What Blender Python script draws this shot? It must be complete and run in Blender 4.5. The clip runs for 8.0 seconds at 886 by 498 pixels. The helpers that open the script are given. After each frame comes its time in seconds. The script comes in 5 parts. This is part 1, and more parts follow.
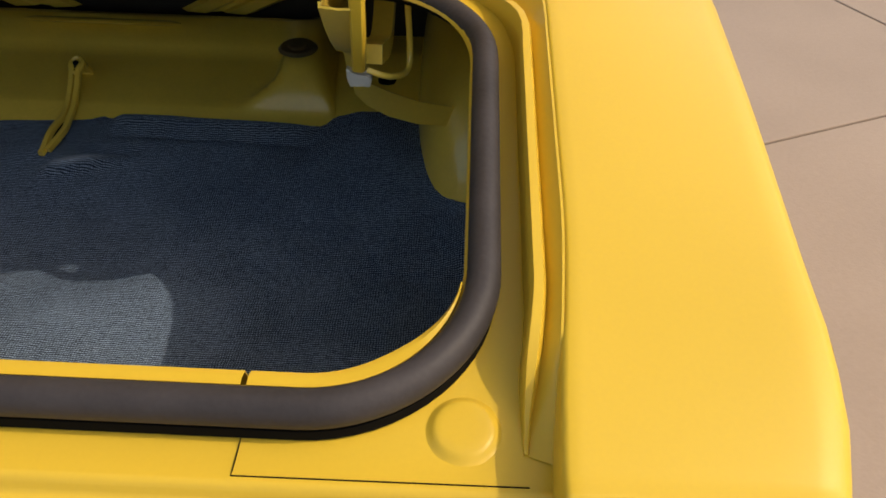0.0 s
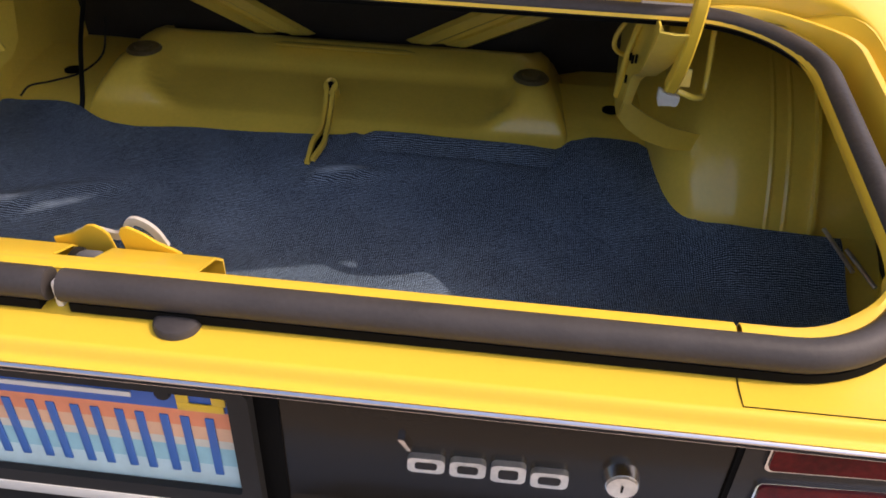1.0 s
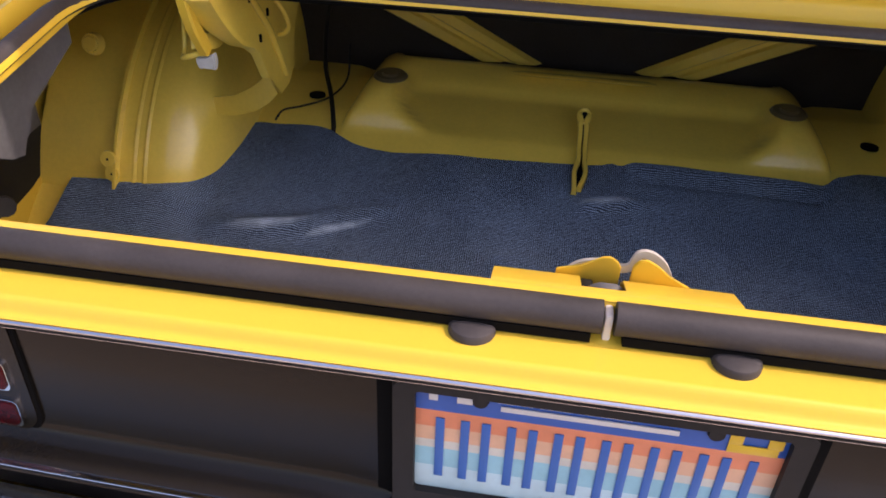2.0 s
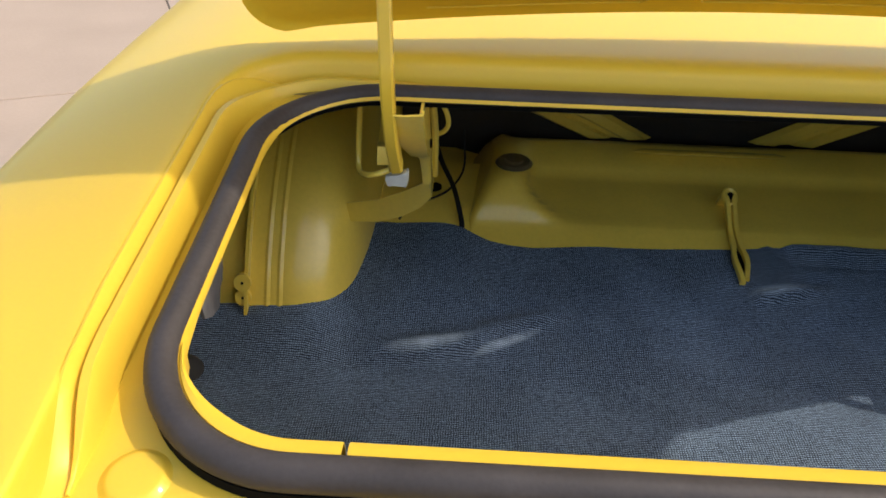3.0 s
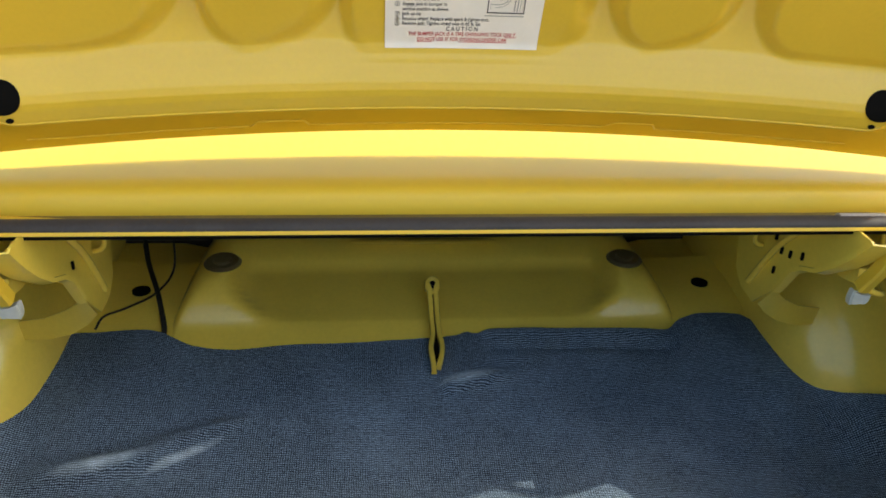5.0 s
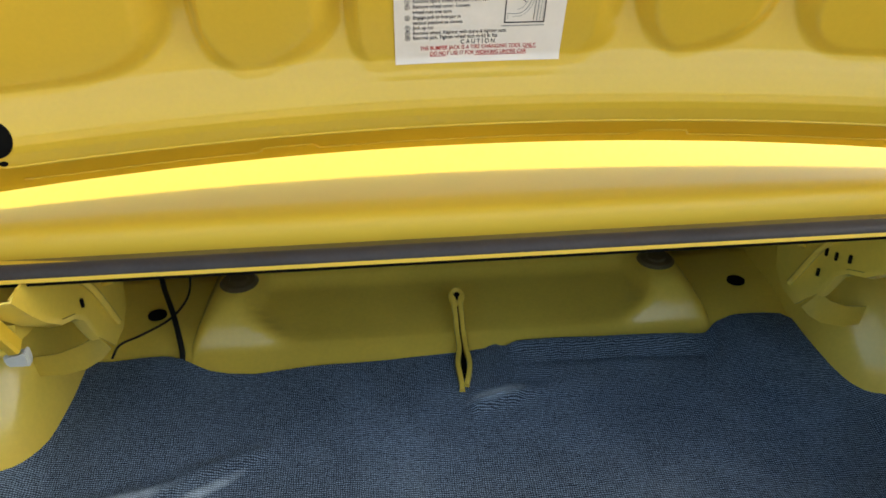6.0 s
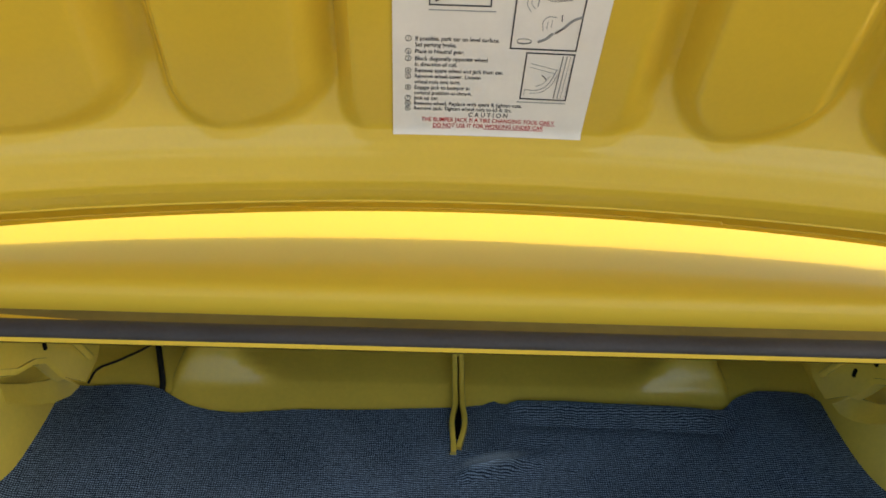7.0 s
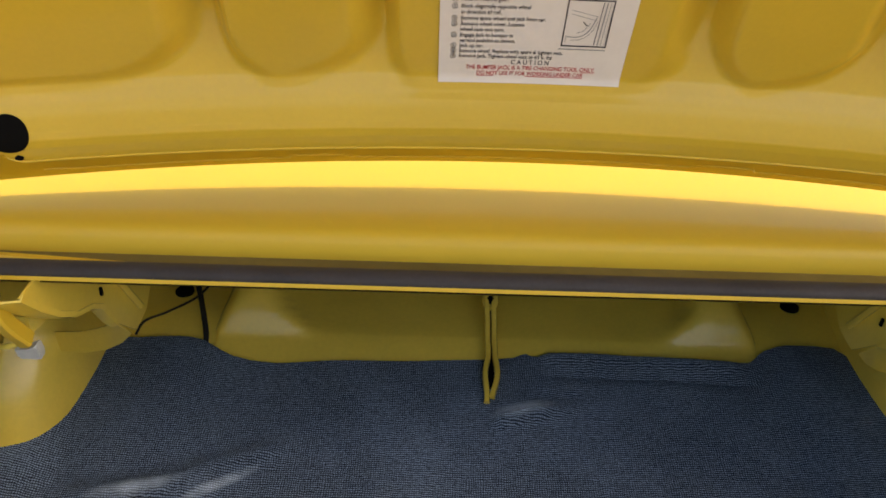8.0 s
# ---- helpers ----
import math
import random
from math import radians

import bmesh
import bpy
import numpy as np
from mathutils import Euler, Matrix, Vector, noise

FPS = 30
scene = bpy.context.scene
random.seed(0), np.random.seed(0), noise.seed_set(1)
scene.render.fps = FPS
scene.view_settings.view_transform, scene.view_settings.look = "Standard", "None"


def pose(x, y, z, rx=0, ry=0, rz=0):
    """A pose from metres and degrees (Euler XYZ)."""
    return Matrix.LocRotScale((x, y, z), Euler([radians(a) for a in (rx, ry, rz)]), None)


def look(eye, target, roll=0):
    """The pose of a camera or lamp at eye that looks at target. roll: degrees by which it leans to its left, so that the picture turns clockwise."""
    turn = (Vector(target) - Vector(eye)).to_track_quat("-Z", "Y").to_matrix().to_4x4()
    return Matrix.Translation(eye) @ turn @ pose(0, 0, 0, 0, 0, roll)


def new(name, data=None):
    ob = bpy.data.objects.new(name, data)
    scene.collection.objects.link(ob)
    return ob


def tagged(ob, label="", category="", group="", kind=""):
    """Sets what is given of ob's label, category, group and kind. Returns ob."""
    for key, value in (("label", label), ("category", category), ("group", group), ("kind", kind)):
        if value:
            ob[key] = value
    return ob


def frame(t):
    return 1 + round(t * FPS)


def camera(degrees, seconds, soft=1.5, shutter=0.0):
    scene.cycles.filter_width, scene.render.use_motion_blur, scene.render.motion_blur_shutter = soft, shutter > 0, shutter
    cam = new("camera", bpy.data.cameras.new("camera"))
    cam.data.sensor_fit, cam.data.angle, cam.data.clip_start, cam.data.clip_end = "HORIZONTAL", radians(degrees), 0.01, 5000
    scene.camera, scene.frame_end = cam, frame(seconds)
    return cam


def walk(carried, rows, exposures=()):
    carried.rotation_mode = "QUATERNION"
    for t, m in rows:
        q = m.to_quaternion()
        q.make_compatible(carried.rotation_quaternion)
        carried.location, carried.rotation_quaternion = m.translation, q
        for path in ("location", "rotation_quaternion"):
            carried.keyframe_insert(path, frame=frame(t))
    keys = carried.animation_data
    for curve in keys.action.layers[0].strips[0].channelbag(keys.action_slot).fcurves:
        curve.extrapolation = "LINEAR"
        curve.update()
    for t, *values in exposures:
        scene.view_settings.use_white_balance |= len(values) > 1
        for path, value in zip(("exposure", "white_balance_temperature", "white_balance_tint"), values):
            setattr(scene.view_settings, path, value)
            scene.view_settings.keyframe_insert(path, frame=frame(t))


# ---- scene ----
from math import cos, sin, pi, sqrt, atan2

cam = camera(59.26, 8.0, soft=1.7)
PATH = [
    (0.0, (0.6392, -0.3069, 1.2114), (0.6269, 0.4687, 0.5803), 1.89),
    (0.5, (0.5560, -0.3777, 1.2088), (0.5144, 0.4133, 0.5984), 3.12),
    (1.0, (0.3319, -0.4366, 1.2105), (0.2632, 0.3731, 0.6278), 2.33),
    (1.5, (0.1013, -0.4871, 1.2077), (0.0136, 0.3371, 0.6482), 2.69),
    (2.0, (-0.0638, -0.4739, 1.1942), (-0.1747, 0.3504, 0.6390), 2.38),
    (2.2, (-0.1502, -0.4548, 1.1874), (-0.2740, 0.3670, 0.6313), 1.93),
    (3.3, (-0.4716, -0.3252, 1.2325), (-0.4432, 0.5512, 0.7518), 1.41),
    (3.5, (-0.4507, -0.3172, 1.2451), (-0.3849, 0.5692, 0.7867), 1.27),
    (4.0, (-0.3254, -0.3136, 1.2678), (-0.2008, 0.5753, 0.8268), 1.98),
    (4.5, (-0.1551, -0.3334, 1.2874), (-0.0314, 0.5584, 0.8523), 3.21),
    (4.7, (-0.1158, -0.3369, 1.2972), (-0.0041, 0.5535, 0.8558), 3.38),
    (6.0, (-0.1079, -0.2611, 1.3259), (-0.0368, 0.6143, 0.8477), -0.86),
    (6.5, (-0.0731, -0.1829, 1.3693), (-0.0145, 0.6961, 0.8962), 1.67),
    (7.0, (-0.0636, -0.1231, 1.3834), (-0.0310, 0.7356, 0.8718), 2.80),
    (7.5, (-0.0701, -0.1192, 1.3831), (-0.0687, 0.7244, 0.8462), 2.93),
    (8.0, (-0.0868, -0.1682, 1.3716), (-0.0773, 0.6752, 0.8344), 2.02),
]
EXPOSURE = [(0.0, 0.37, 8000, 14), (0.5, 0.52, 8000, 16), (1.0, 0.99, 7500, 23), (1.5, 1.12, 7350, 31), (2.2, 1.13, 7050, 27), (3.3, 0.93, 7300, 8), (3.6, 0.95, 7350, 7), (4.5, 1.30, 7350, 5), (6.0, 1.40, 7300, 5), (7.0, 1.08, 7600, 5), (7.5, 1.08, 7600, 6), (8.0, 1.00, 8200, 16)]
walk(cam, [(t, look(eye, target, roll)) for t, eye, target, roll in PATH], EXPOSURE)

# ---- light: a clear sky and a sun from the car's right ----
SUN_ELEVATION = 47.5
SUN_FROM = Vector((1.0, -0.05, 0.0)).normalized()
world = bpy.data.worlds.new("sky")
scene.world = world
world.use_nodes = True
wn = world.node_tree.nodes
sky = wn.new("ShaderNodeTexSky")
sky.sky_type = "NISHITA"
sky.sun_disc = False
sky.sun_elevation = radians(SUN_ELEVATION)
sky.sun_rotation = atan2(SUN_FROM.x, SUN_FROM.y)
sky.air_density = 1.2
sky.dust_density = 2.8
wn["Background"].inputs["Strength"].default_value = 0.15
world.node_tree.links.new(sky.outputs["Color"], wn["Background"].inputs["Color"])
sun_data = bpy.data.lights.new("sun", "SUN")
sun_data.energy = 1.42
sun_data.angle = radians(0.6)
sun_data.color = (1.0, 0.95, 0.87)
sun_ob = new("sun", sun_data)
to_sun = SUN_FROM * cos(radians(SUN_ELEVATION)) + Vector((0, 0, sin(radians(SUN_ELEVATION))))
sun_ob.matrix_basis = look(to_sun * 10, (0, 0, 0))


# ---- materials ----
def material(name, base, rough=0.5, metal=0.0, coat=0.0, spec=0.5):
    m = bpy.data.materials.new(name)
    m.use_nodes = True
    b = m.node_tree.nodes["Principled BSDF"]
    b.inputs["Base Color"].default_value = (*base, 1)
    b.inputs["Roughness"].default_value = rough
    b.inputs["Metallic"].default_value = metal
    b.inputs["Coat Weight"].default_value = coat
    b.inputs["Coat Roughness"].default_value = 0.04
    b.inputs["Specular IOR Level"].default_value = spec
    return m


def mottle(m, base, amount=0.12, scale=6.0, fine=90.0, bump=0.0, bump_scale=60.0, rough=(0.0, 0.0)):
    """Two scales of variation of the base colour, relief and gloss."""
    nt = m.node_tree
    b = nt.nodes["Principled BSDF"]
    co = nt.nodes.new("ShaderNodeTexCoord")
    n1, n2 = nt.nodes.new("ShaderNodeTexNoise"), nt.nodes.new("ShaderNodeTexNoise")
    n1.inputs["Scale"].default_value, n1.inputs["Detail"].default_value = scale, 4
    n2.inputs["Scale"].default_value, n2.inputs["Detail"].default_value = fine, 3
    mixer = nt.nodes.new("ShaderNodeMath")
    mixer.operation = "MULTIPLY_ADD"
    mixer.inputs[1].default_value = 0.35
    ramp = nt.nodes.new("ShaderNodeValToRGB")
    lo = [c * (1 - amount) for c in base]
    hi = [min(1, c * (1 + amount)) for c in base]
    ramp.color_ramp.elements[0].position, ramp.color_ramp.elements[1].position = 0.4, 0.95
    ramp.color_ramp.elements[0].color, ramp.color_ramp.elements[1].color = (*lo, 1), (*hi, 1)
    for n in (n1, n2):
        nt.links.new(co.outputs["Object"], n.inputs["Vector"])
    nt.links.new(n2.outputs["Fac"], mixer.inputs[0])
    nt.links.new(n1.outputs["Fac"], mixer.inputs[2])
    nt.links.new(mixer.outputs[0], ramp.inputs["Fac"])
    nt.links.new(ramp.outputs["Color"], b.inputs["Base Color"])
    if rough[1] > 0:
        mr = nt.nodes.new("ShaderNodeMapRange")
        mr.inputs["To Min"].default_value, mr.inputs["To Max"].default_value = rough
        nt.links.new(n1.outputs["Fac"], mr.inputs["Value"])
        nt.links.new(mr.outputs["Result"], b.inputs["Roughness"])
    if bump > 0:
        n3 = nt.nodes.new("ShaderNodeTexNoise")
        n3.inputs["Scale"].default_value, n3.inputs["Detail"].default_value = bump_scale, 5
        nt.links.new(co.outputs["Object"], n3.inputs["Vector"])
        bp = nt.nodes.new("ShaderNodeBump")
        bp.inputs["Strength"].default_value, bp.inputs["Distance"].default_value = 0.5, bump
        nt.links.new(n3.outputs["Fac"], bp.inputs["Height"])
        nt.links.new(bp.outputs["Normal"], b.inputs["Normal"])
    return m


YELLOW = (0.71, 0.475, 0.048)
paint = mottle(material("yellow_paint", YELLOW, 0.40, coat=0.22, spec=0.32), YELLOW, 0.04, 3.0, 300.0, 0.0003, 25.0)
lid_paint = mottle(material("glossy_yellow_lid_paint", YELLOW, 0.36, coat=0.85, spec=0.4), YELLOW, 0.07, 4.0, 200.0, 0.0010, 18.0)
lid_paint.node_tree.nodes["Principled BSDF"].inputs["Coat Roughness"].default_value = 0.07
# same yellow paint, its colour lightened to lift the shaded trunk
LIFTED_YELLOW = (0.90, 0.66, 0.10)
lifted_paint = mottle(material("yellow_paint_lifted", LIFTED_YELLOW, 0.34, coat=1.0), LIFTED_YELLOW, 0.10, 7.0, 140.0, 0.0012, 45.0, (0.3, 0.5))
lifted_paint.node_tree.nodes["Principled BSDF"].inputs["Coat Roughness"].default_value = 0.14
# yellow darkened so that unseen sheets throw little light into the trunk
dimmed_paint = mottle(material("yellow_paint_dimmed", (0.20, 0.15, 0.04), 0.7), (0.20, 0.15, 0.04), 0.3, 5.0, 60.0)
rubber = mottle(material("grey_black_rubber", (0.046, 0.041, 0.042), 0.6, spec=0.30), (0.046, 0.041, 0.042), 0.3, 14.0, 250.0, 0.0008, 160.0, (0.46, 0.68))
black = mottle(material("black_satin", (0.010, 0.0095, 0.009), 0.55, spec=0.25), (0.012, 0.012, 0.012), 0.3, 10.0, 120.0)
dark_void = material("black_hole", (0.004, 0.004, 0.004), 0.9, spec=0.1)
panel_black = mottle(material("black_textured_paint", (0.013, 0.010, 0.0068), 0.3, spec=0.30), (0.013, 0.010, 0.0068), 0.15, 5.0, 300.0, 0.0003, 500.0, (0.18, 0.30))
chrome = mottle(material("chrome", (0.70, 0.70, 0.72), 0.10, metal=1.0), (0.70, 0.70, 0.72), 0.05, 20.0, 200.0)
cad_metal = mottle(material("plated_steel", (0.72, 0.69, 0.62), 0.3, metal=0.8), (0.72, 0.69, 0.62), 0.25, 60.0, 300.0)
zinc = mottle(material("dull_zinc", (0.50, 0.49, 0.46), 0.42, metal=0.25), (0.50, 0.49, 0.46), 0.15, 60.0, 300.0)
white_plastic = mottle(material("white_rubber_pad", (0.58, 0.59, 0.55), 0.6), (0.58, 0.59, 0.55), 0.12, 40.0, 200.0)
felt = mottle(material("dark_grey_board", (0.036, 0.031, 0.027), 0.9, spec=0.2), (0.036, 0.031, 0.027), 0.25, 8.0, 220.0, 0.001, 300.0)
grey_panel = mottle(material("grey_painted_steel", (0.10, 0.10, 0.105), 0.6), (0.10, 0.10, 0.105), 0.3, 12.0, 150.0, 0.001, 80.0)
plug_rubber = mottle(material("brown_black_rubber", (0.11, 0.085, 0.042), 0.4), (0.11, 0.085, 0.042), 0.3, 20.0, 200.0)
red_lens = mottle(material("red_lens", (0.10, 0.001, 0.003), 0.2, spec=0.15), (0.10, 0.001, 0.003), 0.7, 9.0, 150.0)
matte_paint = mottle(material("yellow_hem_paint", (0.71, 0.475, 0.042), 0.75, spec=0.15), (0.71, 0.475, 0.042), 0.08, 6.0, 150.0)
concrete = mottle(material("tan_concrete", (0.37, 0.29, 0.228), 0.85, spec=0.3), (0.37, 0.29, 0.228), 0.10, 1.3, 60.0, 0.002, 120.0)
joint_mat = material("dark_joint", (0.17, 0.135, 0.105), 0.95, spec=0.1)
paper = mottle(material("white_label", (0.85, 0.80, 0.74), 0.45), (0.85, 0.80, 0.74), 0.04, 30.0, 200.0)
ink = material("black_ink", (0.02, 0.02, 0.03), 0.6)
ink_grey = material("grey_ink", (0.30, 0.30, 0.30), 0.6)
red_ink = material("red_ink", (0.55, 0.03, 0.04), 0.6)


def carpet_material():
    m = material("navy_woven_mat", (0.03, 0.04, 0.06), 0.8, spec=0.25)
    nt = m.node_tree
    b = nt.nodes["Principled BSDF"]
    co = nt.nodes.new("ShaderNodeTexCoord")

    def math_node(op, a, c):
        n = nt.nodes.new("ShaderNodeMath")
        n.operation = op
        for k, v in enumerate((a, c)):
            if isinstance(v, (int, float)):
                n.inputs[k].default_value = v
            else:
                nt.links.new(v, n.inputs[k])
        return n.outputs[0]

    def noise_node(scale, detail, vec=None):
        n = nt.nodes.new("ShaderNodeTexNoise")
        n.inputs["Scale"].default_value, n.inputs["Detail"].default_value = scale, detail
        nt.links.new(vec or co.outputs["Object"], n.inputs["Vector"])
        return n

    warp = noise_node(4.0, 3)
    shift = nt.nodes.new("ShaderNodeVectorMath")
    shift.operation = "MULTIPLY_ADD"
    shift.inputs[1].default_value = (0.004, 0.004, 0.0)
    nt.links.new(warp.outputs["Color"], shift.inputs[0])
    nt.links.new(co.outputs["Object"], shift.inputs[2])
    # the threads also wander from loop to loop
    jitter = nt.nodes.new("ShaderNodeVectorMath")
    jitter.operation = "MULTIPLY_ADD"
    jitter.inputs[1].default_value = (0.0050, 0.0050, 0.0)
    nt.links.new(noise_node(75.0, 2).outputs["Color"], jitter.inputs[0])
    nt.links.new(shift.outputs[0], jitter.inputs[2])
    threads = []
    for direction in ("X", "Y"):
        w = nt.nodes.new("ShaderNodeTexWave")
        w.wave_type, w.bands_direction = "BANDS", direction
        w.inputs["Scale"].default_value = 96.0 if direction == "X" else 102.0
        w.inputs["Distortion"].default_value = 0.6
        w.inputs["Detail"].default_value = 2.0
        w.inputs["Detail Scale"].default_value = 1.2
        nt.links.new(jitter.outputs[0], w.inputs["Vector"])
        threads.append(w.outputs["Fac"])
    # loops stand between dark gaps; here and there the gaps close up in one direction
    lean = nt.nodes.new("ShaderNodeMapRange")
    lean.inputs["From Min"].default_value, lean.inputs["From Max"].default_value = 0.42, 0.62
    lean.inputs["To Min"].default_value, lean.inputs["To Max"].default_value = 0.25, 0.55
    nt.links.new(noise_node(7.0, 3).outputs["Fac"], lean.inputs["Value"])
    lift = math_node("ADD", threads[0], math_node("MULTIPLY", lean.outputs["Result"], math_node("SUBTRACT", 1.0, threads[0])))
    weave = math_node("MULTIPLY", lift, threads[1])
    patch = nt.nodes.new("ShaderNodeMapRange")
    patch.inputs["From Min"].default_value, patch.inputs["From Max"].default_value = 0.32, 0.68
    patch.inputs["To Min"].default_value, patch.inputs["To Max"].default_value = 0.82, 1.0
    nt.links.new(noise_node(6.0, 6).outputs["Fac"], patch.inputs["Value"])
    fibre = math_node("ADD", math_node("MULTIPLY", noise_node(210.0, 3).outputs["Fac"], 1.7), 0.15)
    value = math_node("MULTIPLY", math_node("MULTIPLY", weave, patch.outputs["Result"]), fibre)
    ramp = nt.nodes.new("ShaderNodeValToRGB")
    ramp.color_ramp.elements[0].position, ramp.color_ramp.elements[1].position = 0.10, 0.85
    ramp.color_ramp.elements[0].color = (0.010, 0.018, 0.032, 1)
    ramp.color_ramp.elements[1].color = (0.31, 0.44, 0.60, 1)
    nt.links.new(value, ramp.inputs["Fac"])
    # pale streaks along three of the folds
    streak_sum = 0.0
    for place, turn, size in (((-0.485, 0.545, 0.50), 13, (0.058, 0.012, 1.0)), ((-0.375, 0.556, 0.51), 30, (0.050, 0.0075, 1.0)), ((0.055, 0.690, 0.54), 13, (0.048, 0.012, 1.0))):
        mp = nt.nodes.new("ShaderNodeMapping")
        mp.vector_type = "TEXTURE"
        mp.inputs["Location"].default_value = place
        mp.inputs["Rotation"].default_value = (0, 0, radians(turn))
        mp.inputs["Scale"].default_value = size
        nt.links.new(co.outputs["Object"], mp.inputs["Vector"])
        ln = nt.nodes.new("ShaderNodeVectorMath")
        ln.operation = "LENGTH"
        nt.links.new(mp.outputs[0], ln.inputs[0])
        spot = nt.nodes.new("ShaderNodeMapRange")
        spot.inputs["From Min"].default_value, spot.inputs["From Max"].default_value = 1.25, 0.35
        nt.links.new(ln.outputs["Value"], spot.inputs["Value"])
        streak_sum = math_node("ADD", spot.outputs["Result"], streak_sum)
    streak_mask = math_node("MULTIPLY", math_node("MULTIPLY", streak_sum, math_node("ADD", math_node("MULTIPLY", weave, 0.9), 0.35)), math_node("MULTIPLY", noise_node(45.0, 4).outputs["Fac"], 1.5))
    mixed = nt.nodes.new("ShaderNodeMix")
    mixed.data_type = "RGBA"
    nt.links.new(streak_mask, mixed.inputs["Factor"])
    nt.links.new(ramp.outputs["Color"], mixed.inputs["A"])
    mixed.inputs["B"].default_value = (0.66, 0.82, 0.96, 1)
    nt.links.new(mixed.outputs["Result"], b.inputs["Base Color"])
    bp = nt.nodes.new("ShaderNodeBump")
    bp.inputs["Strength"].default_value, bp.inputs["Distance"].default_value = 0.2, 0.0006
    nt.links.new(weave, bp.inputs["Height"])
    nt.links.new(bp.outputs["Normal"], b.inputs["Normal"])
    b.inputs["Sheen Weight"].default_value = 0.08
    b.inputs["Sheen Roughness"].default_value = 0.4
    b.inputs["Sheen Tint"].default_value = (0.6, 0.7, 0.85, 1)
    return m


carpet = carpet_material()


# ---- building helpers ----
def thing(name, label, category, group="", kind=""):
    return tagged(new(name), label, category, group, kind)


def part(name, bm, mat, parent=None, label="", smooth=True, angle=35.0):
    me = bpy.data.meshes.new(name)
    bmesh.ops.recalc_face_normals(bm, faces=bm.faces)
    if smooth:
        for f in bm.faces:
            f.smooth = True
        for e in bm.edges:
            if len(e.link_faces) == 2 and e.calc_face_angle(0.0) > radians(angle):
                e.smooth = False
    bm.to_mesh(me)
    bm.free()
    me.materials.append(mat)
    ob = new(name, me)
    ob.parent = parent
    if label:
        ob["label"] = label
    return ob


def smoothstep(a, b, x):
    t = max(0.0, min(1.0, (x - a) / (b - a)))
    return t * t * (3 - 2 * t)


def interp(pairs, x):
    if x <= pairs[0][0]:
        return pairs[0][1]
    for (a, va), (b, vb) in zip(pairs, pairs[1:]):
        if x <= b:
            return va + (vb - va) * (x - a) / (b - a)
    return pairs[-1][1]


def rows_mesh(rows, closed_u=False, closed_v=False, bm=None):
    """A skin over rows of points, all of one length."""
    bm = bm or bmesh.new()
    vs = [[bm.verts.new(p) for p in r] for r in rows]
    nr, nc = len(rows), len(rows[0])
    for i in range(nr if closed_v else nr - 1):
        for j in range(nc if closed_u else nc - 1):
            a, b = vs[i][j], vs[i][(j + 1) % nc]
            c, d = vs[(i + 1) % nr][(j + 1) % nc], vs[(i + 1) % nr][j]
            quad = []
            for v in (a, b, c, d):
                if v not in quad:
                    quad.append(v)
            bm.faces.new(quad)
    return bm


def thicken(bm, d):
    """Gives an open skin a thickness."""
    bmesh.ops.recalc_face_normals(bm, faces=bm.faces)
    bmesh.ops.solidify(bm, geom=bm.faces[:], thickness=d)
    return bm


def sweep(path, section, closed=False, up=(0, 0, 1), caps=True, bm=None, scales=None):
    """Sweeps a section of (side, up) offsets along a path of points; scales: (side, up) factors for each point."""
    pts = [Vector(p) for p in path]
    n = len(pts)
    rows = []
    for i, p in enumerate(pts):
        a = pts[(i - 1) % n] if closed or i > 0 else pts[i]
        b = pts[(i + 1) % n] if closed or i < n - 1 else pts[i]
        t = (b - a).normalized()
        side = t.cross(Vector(up))
        if side.length < 1e-4:
            side = t.cross(Vector((0, 1, 0)))
        side.normalize()
        u = side.cross(t)
        ks, kh = scales[i] if scales else (1.0, 1.0)
        rows.append([p + side * s * ks + u * h * kh for s, h in section])
    bm = rows_mesh(rows, closed_u=True, closed_v=closed, bm=bm)
    if caps and not closed:
        bm.verts.ensure_lookup_table()
        k = len(section)
        base = len(bm.verts) - k * n
        bm.faces.new([bm.verts[base + j] for j in range(k)])
        bm.faces.new([bm.verts[base + (n - 1) * k + j] for j in range(k)])
    return bm


def disc(r, n=12, ry=None):
    ry = ry or r
    return [(r * cos(2 * pi * i / n), ry * sin(2 * pi * i / n)) for i in range(n)]


def rect(w, h):
    return [(-w / 2, -h / 2), (w / 2, -h / 2), (w / 2, h / 2), (-w / 2, h / 2)]


def curve_path(points, n=40):
    """Catmull-Rom through points."""
    p = [Vector(q) for q in points]
    p = [2 * p[0] - p[1]] + p + [2 * p[-1] - p[-2]]
    out = []
    seg = len(p) - 3
    for i in range(n + 1):
        u = i / n * seg
        k = min(int(u), seg - 1)
        t = u - k
        a, b, c, d = p[k:k + 4]
        out.append(0.5 * ((2 * b) + (c - a) * t + (2 * a - 5 * b + 4 * c - d) * t * t + (3 * b - a - 3 * c + d) * t ** 3))
    return out


def box(bm, x0, x1, y0, y1, z0, z1, bevel=0.0):
    g = bmesh.ops.create_cube(bm, size=1.0, matrix=Matrix.LocRotScale(((x0 + x1) / 2, (y0 + y1) / 2, (z0 + z1) / 2), None, (x1 - x0, y1 - y0, z1 - z0)))
    if bevel > 0:
        edges = list({e for v in g["verts"] for e in v.link_edges})
        bmesh.ops.bevel(bm, geom=edges, offset=bevel, segments=2, affect="EDGES", profile=0.5)
    return bm


